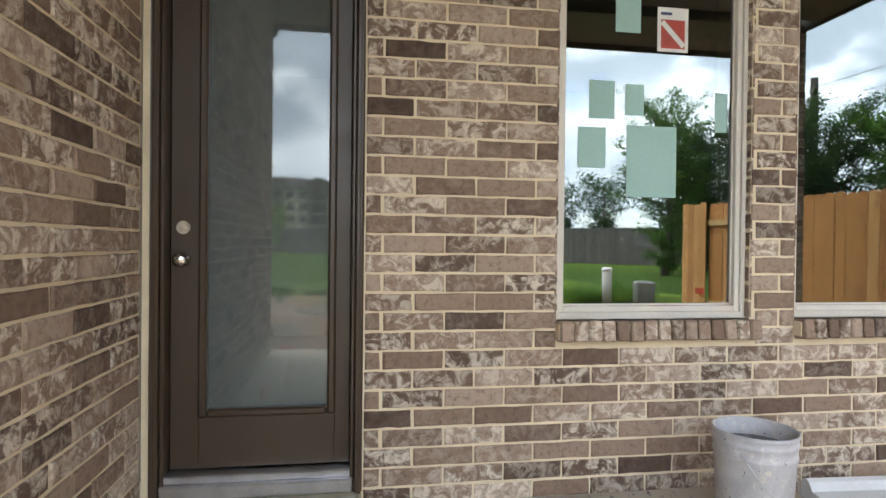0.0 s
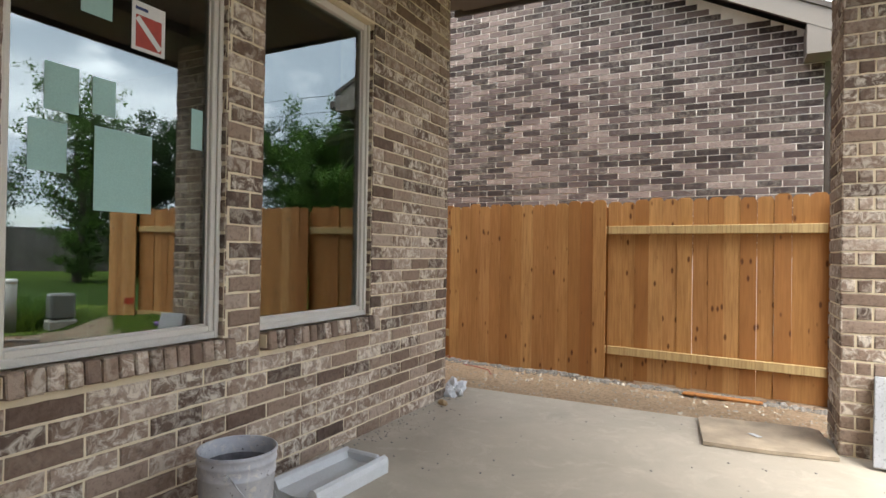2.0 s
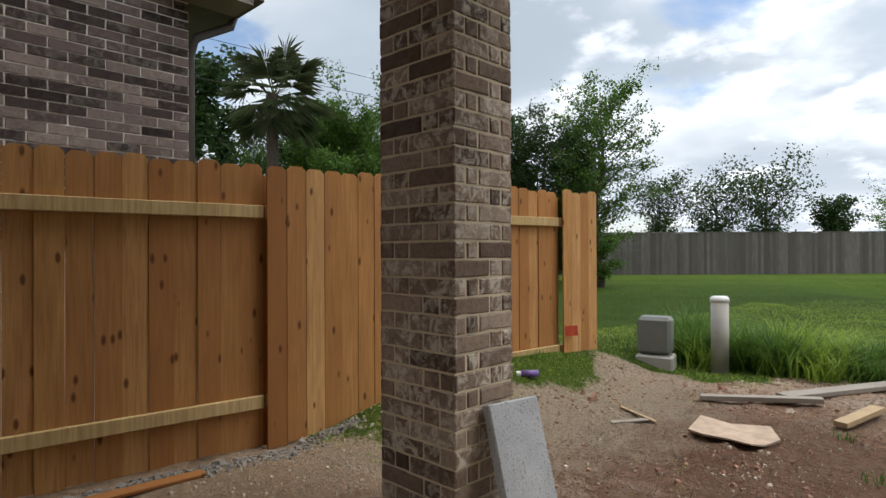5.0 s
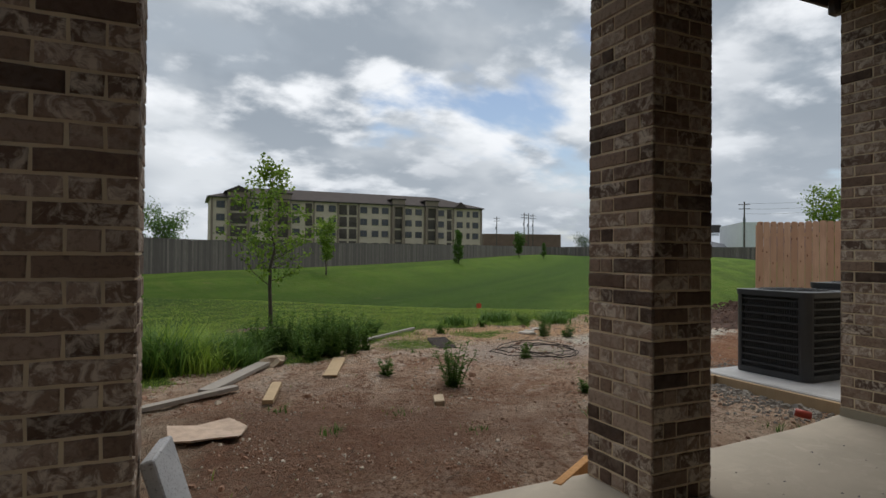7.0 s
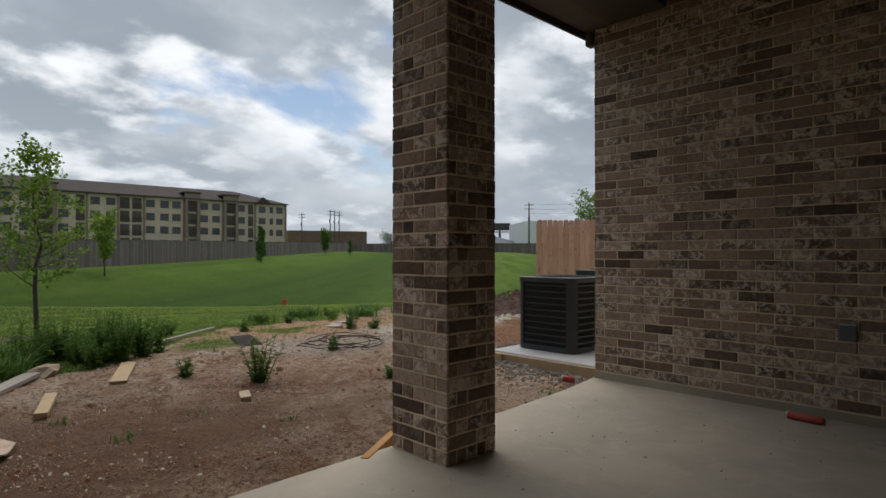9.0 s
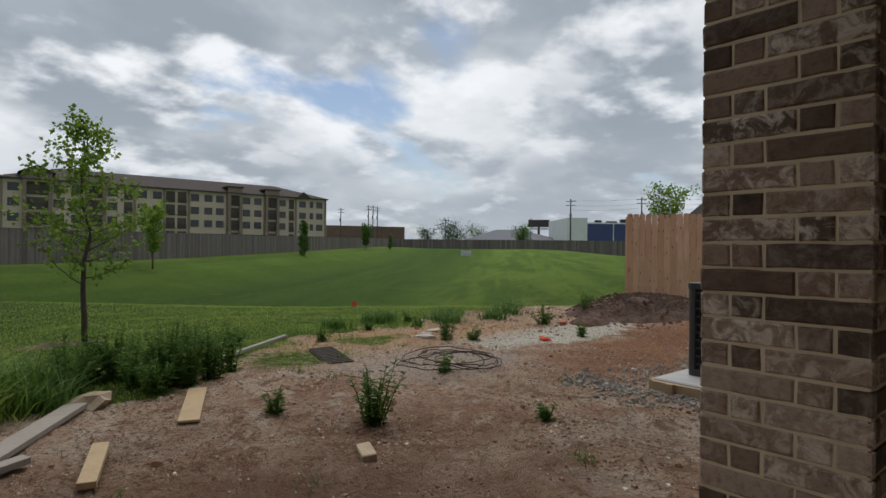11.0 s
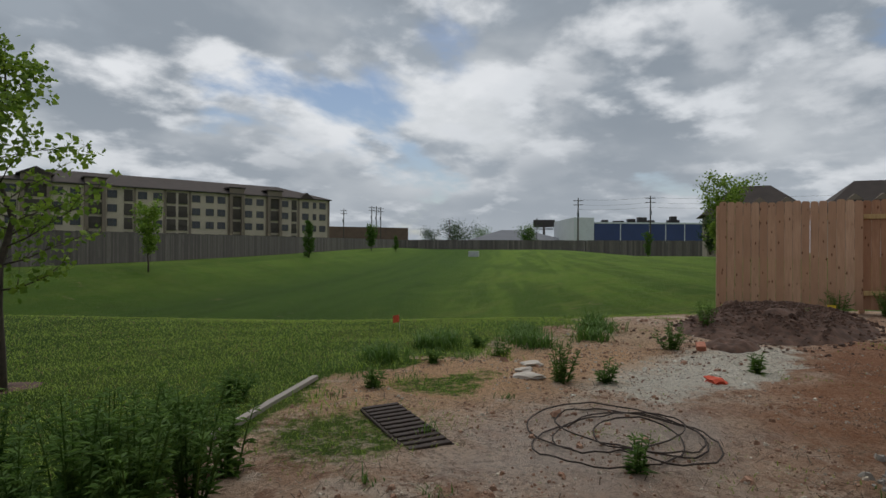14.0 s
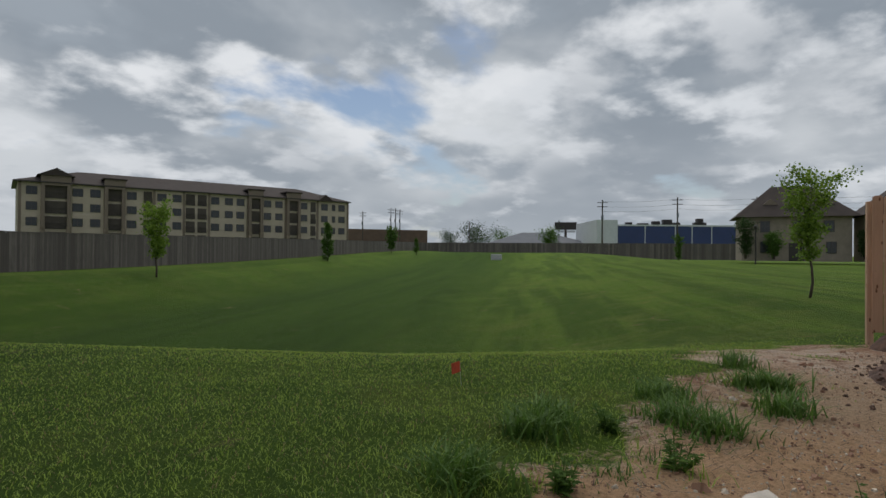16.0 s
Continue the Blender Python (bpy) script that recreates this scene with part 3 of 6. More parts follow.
def ground_z(x, y):
    u, s = field(x, y)
    lot = -0.10
    z = lot + 0.08 * smooth(4.6, 7.0, -y) * smooth(6, 3, x)
    out = smooth(0.0, 1.0, (edge_y(x) - y) / 6.0) if y < -5 else 0.0
    deep = -1.45 * smooth(33, 21, s) * smooth(2.0, 9.0, s) * smooth(-17.5, -8.5, u) * smooth(112, 60, u)
    rise = 0.2 * smooth(9.0, 1.0, s) + 1.5 * smooth(0, 107, u) * smooth(45, 25, abs(s - 10))
    z += (deep + rise) * (smooth(-4.0, -9.0, y) if x > -20 else 1.0)
    far = math.hypot(x - 2, y + 6)
    z -= 0.1 * out * smooth(60, 10, far)
    near = smooth(14, 7, far)
    if near > 0:
        g = 1 - grassy(x, y)
        z += near * (0.030 * noise.noise((x * 1.3, y * 1.3, 0)) + g * (0.020 * noise.noise((x * 5, y * 5, 4)) + 0.013 * noise.noise((x * 13, y * 13, 5)) + 0.010 * noise.noise((x * 2.6, y * 2.6, 9))))
    if -0.4 < x < 5.6 and y > -3.7:
        k = smooth(-3.7, -3.35, y) * smooth(5.6, 5.2, x)
        z = z * (1 - k) - 0.16 * k
    if x > 5.0 and y > -4.5:
        z -= 0.04 * smooth(6.0, 6.6, x) * smooth(-4.5, -2.5, y)
    if x > 5.2 and -14 < y < -2:
        z += 0.27 * smooth(5.5, 6.4, x) * smooth(-2.7, -4.6, y)
    return z


def build_ground():
    cx, cy = 2.6, -5.6
    radii = [0.0]
    r = 0.12
    while r < 3500:
        radii.append(r)
        r += max(0.055, min(r * 0.024, 90.0 if r > 400 else 3.0)) if r < 13 else r * 0.03
    na = 300
    verts, cover, faces = [(cx, cy, ground_z(cx, cy))], [grassy(cx, cy)], []
    for r in radii[1:]:
        for k in range(na):
            a = 2 * math.pi * k / na
            x, y = cx + r * math.cos(a), cy + r * math.sin(a)
            verts.append((x, y, ground_z(x, y))), cover.append(grassy(x, y) if r < 40 else 1.0)
    for k in range(na):
        faces.append((0, 1 + k, 1 + (k + 1) % na))
    for j in range(len(radii) - 2):
        a, b = 1 + j * na, 1 + (j + 1) * na
        for k in range(na):
            faces.append((a + k, b + k, b + (k + 1) % na, a + (k + 1) % na))
    me = bpy.data.meshes.new("ground")
    me.from_pydata(verts, [], faces)
    at = me.attributes.new("cover", "FLOAT", "POINT")
    at.data.foreach_set("value", cover)
    me.shade_smooth()
    return me


def ground_mat():
    s = Nodes("soil_and_lawn")
    cov = s.n("ShaderNodeAttribute", attribute_name="cover").outputs["Fac"]
    big, mid, fine = s.noise(0.55, 6, 0.6, warp=0.6), s.noise(2.6, 6, 0.65, warp=0.5), s.noise(30, 6, 0.72)
    rough = s.span(s.noise(1.05, 5, 0.6, (1, 1, 1), warp=0.8), 0.40, 0.60)
    soil = s.ramp(big, [(0.30, (0.40, 0.205, 0.125)), (0.45, (0.60, 0.40, 0.275)), (0.57, (0.74, 0.56, 0.42)), (0.72, (0.53, 0.30, 0.19))])
    soil = s.mix(s.span(mid, 0.52, 0.60, 0, 0.8), soil, (0.80, 0.66, 0.53))
    soil = s.mix(s.span(s.noise(4.2, 6, 0.7, warp=0.6), 0.53, 0.60, 0, 0.75), soil, (0.31, 0.155, 0.095))
    soil = s.mix(s.span(s.noise(9.5, 6, 0.75, warp=0.4), 0.55, 0.62, 0, 0.6), soil, (0.80, 0.64, 0.49))
    soil = s.mix(s.math("MULTIPLY", s.span(fine, 0.50, 0.60, 0, 0.9), s.span(rough, 0, 1, 0.25, 1.0)), soil, (0.17, 0.095, 0.06))
    soil = s.mix(s.math("MULTIPLY", s.span(s.noise(75, 4, 0.7), 0.58, 0.68, 0, 0.8), s.span(rough, 0, 1, 0.5, 1.0)), soil, (0.66, 0.59, 0.50))
    soil = s.mix(s.span(s.noise(14, 6, 0.75, (1, 1, 1), warp=1.4), 0.59, 0.64, 0, 0.7), soil, (0.20, 0.13, 0.085))
    xyz = s.n("ShaderNodeSeparateXYZ")
    s.put(xyz.inputs[0], s.pos)

    def patch(x, y, rx, ry, col, base, hardness=0.35):
        dx, dy = s.math("DIVIDE", s.math("SUBTRACT", xyz.outputs[0], x), rx), s.math("DIVIDE", s.math("SUBTRACT", xyz.outputs[1], y), ry)
        d = s.math("SQRT", s.math("ADD", s.math("MULTIPLY", dx, dx), s.math("MULTIPLY", dy, dy)))
        d = s.math("ADD", d, s.math("MULTIPLY", s.math("SUBTRACT", s.noise(2.2, 6, 0.7), 0.5), 2.2))
        col = s.mix(s.span(fine, 0.45, 0.62, 0, 0.5), col, tuple(c * 0.5 for c in col))
        return s.mix(s.span(d, 1.0 - hardness, 1.0 + hardness, 0.85, 0.0), base, col)
    soil = patch(3.9, -4.6, 2.3, 1.3, (0.25, 0.13, 0.082), soil, 0.6)
    soil = patch(-2.0, -6.0, 2.0, 0.9, (0.42, 0.20, 0.105), soil, 0.5)
    soil = patch(-4.2, -6.6, 1.6, 0.8, (0.38, 0.18, 0.10), soil, 0.4)
    soil = patch(0.5, -6.9, 0.9, 0.6, (0.66, 0.555, 0.475), soil, 0.5)
    soil = patch(6.2, -0.8, 1.3, 3.2, (0.64, 0.47, 0.31), soil)
    soil = patch(5.9, -5.0, 1.1, 1.9, (0.55, 0.45, 0.33), soil)
    soil = patch(-2.1, -7.55, 1.7, 0.6, (0.88, 0.84, 0.72), soil, 0.12)
    soil = patch(-0.6, -8.7, 2.4, 0.85, (0.72, 0.45, 0.255), soil)
    soil = patch(-3.4, -9.3, 1.4, 0.7, (0.62, 0.43, 0.28), soil)
    grass = s.ramp(s.noise(0.22, 5, 0.6), [(0.25, (0.095, 0.17, 0.018)), (0.5, (0.12, 0.205, 0.024)), (0.75, (0.15, 0.225, 0.032))])
    grass = s.mix(s.span(s.noise(1.4, 6, 0.65), 0.47, 0.66, 0, 0.7), grass, (0.17, 0.215, 0.04))
    turn = s.n("ShaderNodeMapping")
    turn.inputs["Rotation"].default_value = (0, 0, radians(-44))
    s.put(turn.inputs[0], s.pos)
    mown = s.noise(1.0, 4, 0.6, (0.05, 0.75, 1), turn.outputs[0], 0.3)
    grass = s.mix(s.span(mown, 0.44, 0.58, 0, 0.5), grass, (0.032, 0.07, 0.009))
    grass = s.mix(s.span(s.noise(0.5, 6, 0.7, warp=0.5), 0.52, 0.64, 0, 0.55), grass, (0.18, 0.215, 0.045))
    # shading of the basin slopes put into the grass colour as darker green
    across = s.math("ADD", s.math("MULTIPLY", s.math("SUBTRACT", xyz.outputs[0], FP.x), NR.x), s.math("MULTIPLY", s.math("SUBTRACT", xyz.outputs[1], FP.y), NR.y))
    across = s.math("ADD", across, s.math("MULTIPLY", s.math("SUBTRACT", s.noise(0.25, 5, 0.65), 0.5), 9.0))
    basin_shade = s.math("MULTIPLY", s.span(across, 18.0, 26.0, 0.86, 0.0), s.span(across, 3.0, 10.0, 0.25, 1.0))
    grass = s.mix(basin_shade, grass, s.ramp(mown, [(0.40, (0.032, 0.070, 0.008)), (0.60, (0.054, 0.104, 0.012))]))
    grass = s.mix(s.span(s.noise(9, 5, 0.7), 0.5, 0.7, 0, 0.65), grass, (0.04, 0.085, 0.012))
    grass = s.mix(s.span(s.noise(60, 3, 0.7), 0.52, 0.7, 0, 0.45), grass, (0.035, 0.07, 0.012))
    grass = s.mix(s.span(s.noise(1.1, 4, 0.6, (1, 1, 1), warp=1.0), 0.66, 0.74, 0, 0.6), grass, (0.23, 0.17, 0.09))
    edge = s.span(s.math("ADD", cov, s.math("MULTIPLY", s.math("SUBTRACT", s.noise(14, 5, 0.75), 0.5), 1.1)), 0.40, 0.62)
    s.bump(s.math("ADD", s.math("MULTIPLY", s.noise(16, 6, 0.75), 1.5), s.math("ADD", s.noise(45, 5, 0.75), s.math("MULTIPLY", s.noise(160, 3, 0.7), 0.5))), 1.0, 0.06)
    return s.done(s.mix(edge, soil, grass), 0.95, spec=0.12)


M_GROUND = ground_mat()
tagged(link("ground", build_ground(), None, M_GROUND), "bare reddish construction soil running into mown green lawn", "ground", kind="structure")


# ---- fences ----
def picket_mesh(h, w, seed):
    r = random.Random(seed)
    d, e = 0.016, 0.028
    v = [(0, 0), (w, 0), (w, h - e), (w - e, h), (e, h), (0, h - e)]
    v = [(x + r.uniform(-0.0015, 0.0015), z) for x, z in v]
    bm = prism(v, 0, d, "y")
    me = bpy.data.meshes.new("picket")
    bm.to_mesh(me)
    bm.free()
    return me


def fence(name, label, a, b, sections, height, mat, base=None, w=0.138, gap=0.002, back=None):
    """Sections from a to b; True shows pickets, False the rails and posts. Outward face to the left of a-b."""
    f = tagged(new(name), label, "fence")
    a, b = Vector(a), Vector(b)
    d = (b - a)
    L = d.length
    yaw = math.degrees(math.atan2(d.y, d.x))
    pool = {}
    pos = 0.0
    r = random.Random(11)
    for ln, face in sections:
        n = max(1, round(ln / (w + gap)))
        step = ln / n
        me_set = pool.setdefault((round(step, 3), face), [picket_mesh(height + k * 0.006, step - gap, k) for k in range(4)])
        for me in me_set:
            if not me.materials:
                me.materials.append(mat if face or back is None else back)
        for k in range(n):
            s = pos + k * step
            p = a + d * (s / L)
            ob = link("picket", r.choice(me_set), f)
            ob.matrix_basis = pose(p.x, p.y, base(p.x, p.y) + r.uniform(-0.012, 0.012), 0, r.uniform(-0.04, 0.04), yaw) @ Matrix.Translation((0, (-0.02 if face else 0.062) + r.uniform(-0.007, 0.007), 0))
        p = a + d * (pos / L)
        q = a + d * ((pos + ln) / L)
        for zz in (0.30, height - 0.30):
            za, zb = base(p.x, p.y) + zz, base(q.x, q.y) + zz
            tilt = math.degrees(math.atan2(zb - za, ln))
            rail = part("rail", box((0.01, 0.018, -0.042), (ln - 0.01, 0.056, 0.042), 0.004), M_RAIL, f)
            rail.matrix_basis = pose(p.x, p.y, za, 0, 0, yaw) @ pose(0, 0, 0, 0, -tilt, 0)
        post = part("post", box((-0.045, 0.02, -0.3), (0.045, 0.11, height - 0.05), 0.004), mat, f)
        post.matrix_basis = pose(p.x, p.y, base(p.x, p.y), 0, 0, yaw) @ Matrix.Translation((0, 0.06, 0))
        pos += ln
    return f


def side_base(x, y):
    return -0.135 + 0.02 * smooth(-2.6, -5.4, y)


fence("side_fence", "new orange cedar picket fence with pale rails", (7.55, 4.95), (5.97, -8.35),
      [(1.95, True), (1.95, False), (1.95, True), (1.95, False), (1.79, True), (1.22, False), (0.55, True)], 1.86, M_CEDAR, side_base)
NFB = lambda x, y: 0.05
fence("rear_fence", "pale new cedar picket fence by the dirt mound", (-8.23, -10.17), (-11.75, -3.76), [(2.43, True), (2.43, False), (2.43, True)], 2.03, M_PALE, NFB, gap=0.009, back=M_PALE_DARK)


# ---- the neighbour's house ----
def neighbour():
    x, y0, slope, ez = 8.2, -2.92, 0.50, 3.50
    h = thing("neighbour_house", "two-storey plum-brown brick house with a gabled shingle roof", "house")
    ridge = 4.2
    top = lambda y: ez + 0.12 + slope * (min(y, 2 * ridge - y) - y0)
    body = prism([(y0, -0.4), (12.0, -0.4), (12.0, top(12.0)), (ridge, top(ridge)), (y0, top(y0))], x + 0.008, x + 9.0, "x")
    part("wall", body, M_MORTAR_N, h, "grey mortar gable wall")
    cv, cf = [], []
    r = random.Random(3)
    for k in range(int(8.0 / COURSE)):
        z0, z1 = -0.2 + k * COURSE + 0.013, -0.2 + (k + 1) * COURSE
        s = -PITCH * (0.5 if k % 2 else 0)
        yy = y0 + s
        while yy < 7.5:
            a, b = max(yy + 0.007, y0), yy + PITCH - 0.007
            if b - a > 0.02 and z1 > 1.2 and z1 < top((a + b) / 2) - 0.05:
                o = len(cv)
                j = r.uniform(-0.002, 0.002)
                for xx in (x + 0.009, x + j):
                    for py, pz in ((a, z0), (b, z0), (b, z1), (a, z1)):
                        cv.append((xx, py + r.uniform(-0.002, 0.002), pz + r.uniform(-0.002, 0.002)))
                cf += [(o + 4, o + 7, o + 6, o + 5), (o, o + 4, o + 5, o + 1), (o + 1, o + 5, o + 6, o + 2), (o + 2, o + 6, o + 7, o + 3), (o + 3, o + 7, o + 4, o)]
            yy += PITCH
    me = bpy.data.meshes.new("bricks")
    me.from_pydata(cv, [], cf)
    tagged(link("bricks", me, h, M_BRICK_N), kind="stuff")
    ov = 0.42
    under = lambda y: top(y) + 0.0
    roof = prism([(y0 - ov, under(y0) - slope * ov + 0.16), (ridge, top(ridge) + 0.16), (12.5, top(12.5) + 0.16), (12.5, top(12.5) + 0.24), (ridge, top(ridge) + 0.25), (y0 - ov, under(y0) - slope * ov + 0.22)], x - 0.38, x + 9.3, "x")
    part("roof", roof, M_SHINGLE, h, "dark shingle roof")
    rake = prism([(y0 - ov, under(y0) - slope * ov - 0.06), (y0 - ov, under(y0) - slope * ov + 0.155), (ridge, top(ridge) + 0.155), (ridge, top(ridge) - 0.06)], x - 0.36, x - 0.33, "x")
    part("rake_board", rake, M_FASC, h, "brown-grey painted rake board")
    sof = prism([(y0 - ov, under(y0) - slope * ov + 0.06), (ridge, top(ridge) + 0.06), (ridge, top(ridge) + 0.10), (y0 - ov, under(y0) - slope * ov + 0.10)], x - 0.33, x + 0.0, "x")
    part("soffit", sof, M_FASC, h)
    box_end = prism([(y0 - ov, ez - 0.17), (y0 - ov, under(y0) - slope * ov + 0.1), (y0 + 0.20, under(y0 + 0.20) - 0.05), (y0 + 0.20, ez - 0.17)], x - 0.355, x + 0.0, "x")
    part("eave_return", box_end, M_FASC, h, "boxed eave return")
    fz = box((x + 0.002, y0 - ov, ez - 0.17), (x + 9.2, y0 - 0.0, ez - 0.13))
    box((x - 0.36, y0 - ov - 0.11, ez - 0.12), (x + 9.2, y0 - ov - 0.004, ez - 0.0), 0.015, fz)
    part("gutter", fz, M_TRIM, h, "dark eave gutter")
    spout = tube([(x + 0.12, y0 - ov - 0.05, ez - 0.12), (x + 0.12, y0 - ov - 0.02, ez - 0.22), (x + 0.10, y0 - 0.10, ez - 0.42), (x + 0.10, y0 - 0.05, ez - 0.6), (x + 0.10, y0 - 0.05, 0.0)], 0.04, 8)
    part("downspout", spout, M_TRIM, h, "dark downspout", True)


M_FASC = plain("taupe_trim_paint", (0.20, 0.175, 0.15), 0.65, vary=0.08, scale=2, bump=0.04)
neighbour()

# ---- far buildings ----
M_STUCCO = plain("cream_stucco", (0.48, 0.405, 0.32), 0.9, vary=0.10, scale=0.4, bump=0.1, fine=3)
M_TAUPE = plain("taupe_stucco", (0.21, 0.165, 0.13), 0.9, vary=0.10, scale=0.4, bump=0.1, fine=3)
M_STONE = plain("far_stone", (0.24, 0.19, 0.14), 0.9, vary=0.5, scale=1.5, bump=0.2, fine=4)
M_FROOF = plain("far_shingles", (0.055, 0.042, 0.037), 0.95, vary=0.25, scale=0.8, bump=0.1, fine=4)
M_DARK = plain("dark_frames", (0.035, 0.028, 0.024), 0.5, vary=0.2, scale=1, bump=0)
# Dark colour that stands for the shade inside recesses
M_RECESS_SHADE = plain("recess_shade", (0.085, 0.07, 0.06), 0.9, vary=0.3, scale=0.6, bump=0)


def unit_window(w, h):
    """Mesh data of a far window: frame with a middle bar, and its two panes."""
    f = bmesh.new()
    t = 0.09
    for lo, hi in (((-w / 2, -0.06, 0), (-w / 2 + t, 0.02, h)), ((w / 2 - t, -0.06, 0), (w / 2, 0.02, h)), ((-w / 2, -0.06, 0), (w / 2, 0.02, t)), ((-w / 2, -0.06, h - t), (w / 2, 0.02, h)), ((-0.05, -0.06, t), (0.05, 0.02, h - t)), ((-w / 2 + t, -0.05, h / 2 - 0.035), (w / 2 - t, 0.02, h / 2 + 0.035))):
        box(lo, hi, bm=f)
    fm = bpy.data.meshes.new("window")
    f.to_mesh(fm), f.free()
    fm.materials.append(M_DARK)
    p = box((-w / 2 + t, -0.02, t), (w / 2 - t, 0.01, h - t))
    pm = bpy.data.meshes.new("pane")
    p.to_mesh(pm), p.free()
    pm.materials.append(M_FARGLASS)
    return fm, pm


def add_window(house, data, m):
    w = link("window", data[0], house)
    w.matrix_basis = m
    link("pane", data[1], w)


def apartments():
    m = Matrix.Translation((-75.6, -148.9, 0)) @ pose(0, 0, 0, 0, 0, -0.7)
    a = thing("apartment_building", "long four-storey cream and taupe apartment block with brown roof", "building", m @ pose(0, 0, 0))
    L, ez = 73.4, 15.1
    part("wall", box((0, -18, 0.5), (L, 0, ez)), M_STUCCO, a, "cream stucco walls")
    mid = -9.0
    roof = bmesh.new()
    v = [roof.verts.new(p) for p in ((-0.8, 0.8, ez), (L + 0.8, 0.8, ez), (L + 0.8, -18.8, ez), (-0.8, -18.8, ez), (11, mid, ez + 3.5), (L - 11, mid, ez + 3.5))]
    for f in ((0, 1, 5, 4), (1, 2, 5), (2, 3, 4, 5), (3, 0, 4), (3, 2, 1, 0)):
        roof.faces.new([v[k] for k in f])
    part("roof", roof, M_FROOF, a, "brown shingle hip roof")
    part("eave", box((-0.8, -18.8, ez - 0.25), (L + 0.8, 0.8, ez - 0.01)), M_DARK, a)
    win, slim = unit_window(1.9, 1.7), unit_window(1.0, 1.7)
    for z in (2.8, 6.1, 9.25, 12.4):
        for s in (2.3, 10.2, 13.4, 20.3, 26.4, 29.6, 38.1, 41.3, 44.1, 50.9, 53.9, 60.7, 66.6, 69.3, 71.7):
            add_window(a, slim if s == 69.3 else win, pose(L - s, 0.03, z, 0, 0, 180))
    for s, w, kind in ((6.4, 5.2, "gable"), (17.0, 4.0, "box"), (23.5, 1.9, ""), (32.5, 2.2, ""), (35.1, 2.2, ""), (47.8, 3.6, "box"), (57.7, 3.8, "box"), (63.3, 1.6, "")):
        s = L - s
        if kind:
            top = ez + 1.3
            b = bmesh.new()
            for lo, hi in (((s - w / 2, 0, 0.5), (s - w / 2 + 0.7, 0.7, top)), ((s + w / 2 - 0.7, 0, 0.5), (s + w / 2, 0.7, top)), ((s - w / 2 + 0.7, 0, 14.4), (s + w / 2 - 0.7, 0.7, top))):
                box(lo, hi, bm=b)
            part("bay", b, M_TAUPE, a, "taupe projecting bay")
            b = bmesh.new()
            for q in (-1, 1):
                c = s + q * (w / 2 - 0.35)
                box((c - 0.42, 0.0, 0.5), (c + 0.42, 0.82, 6.0), bm=b)
            part("stone_base", b, M_STONE, a)
            if kind == "gable":
                g = prism([(s - w / 2 - 0.7, top), (s + w / 2 + 0.7, top), (s, top + 1.6)], -7, 1.0, "y")
                part("gable_roof", g, M_FROOF, a)
            else:
                part("bay_roof", box((s - w / 2 - 0.3, -6, top), (s + w / 2 + 0.3, 0.95, top + 0.3)), M_FROOF, a)
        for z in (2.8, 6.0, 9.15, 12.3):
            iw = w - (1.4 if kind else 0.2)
            # no recess is cut: a flat dark plate carries the balcony's shade
            part("balcony", box((s - iw / 2, -0.02, z - 0.3), (s + iw / 2, 0.06, z + 2.1)), M_RECESS_SHADE, a, "flat dark plate painted as the shade of a balcony recess")
            b = box((s - iw / 2, 0.10, z + 0.62), (s + iw / 2, 0.16, z + 0.70))
            n = max(3, int(iw / 0.35))
            for k in range(n + 1):
                c = s - iw / 2 + iw * k / n
                box((c - 0.025, 0.11, z - 0.3), (c + 0.025, 0.15, z + 0.62), bm=b)
            box((s - iw / 2, -0.01, z - 0.48), (s + iw / 2, 0.3, z - 0.3), bm=b)
            part("railing", b, M_DARK, a)
    for s in (0.35, 15.2, 24.8, 31.1, 36.7, 45.9, 55.7, 64.6, 73.6):
        s = L - s
        part("pilaster", box((s - 0.25, 0.0, 0.5), (s + 0.25, 0.18, ez - 0.3)), M_TAUPE, a)
    g = prism([(L - 69.0, ez - 0.3), (L - 64.3, ez - 0.3), (L - 66.65, ez + 1.5)], -6, 0.9, "y")
    part("gable_roof", g, M_FROOF, a)


apartments()
M_BLUE = plain("blue_metal_wall", (0.035, 0.055, 0.16), 0.6, vary=0.12, scale=0.3, bump=0.05, fine=2)
M_WHITEW = plain("white_metal_wall", (0.62, 0.64, 0.66), 0.6, vary=0.06, scale=0.3, bump=0.05, fine=2)
M_BRICKF = plain("far_brown_brick", (0.16, 0.105, 0.08), 0.9, vary=0.2, scale=0.5, bump=0.1, fine=3)
M_GREYROOF = plain("far_grey_roof", (0.13, 0.14, 0.16), 0.8, vary=0.12, scale=0.4, bump=0.1, fine=3)
M_POLE = plain("pole_wood", (0.085, 0.07, 0.06), 0.9, vary=0.3, scale=3)


def yaw_to(a, b):
    return math.degrees(math.atan2(b[1] - a[1], b[0] - a[0]))


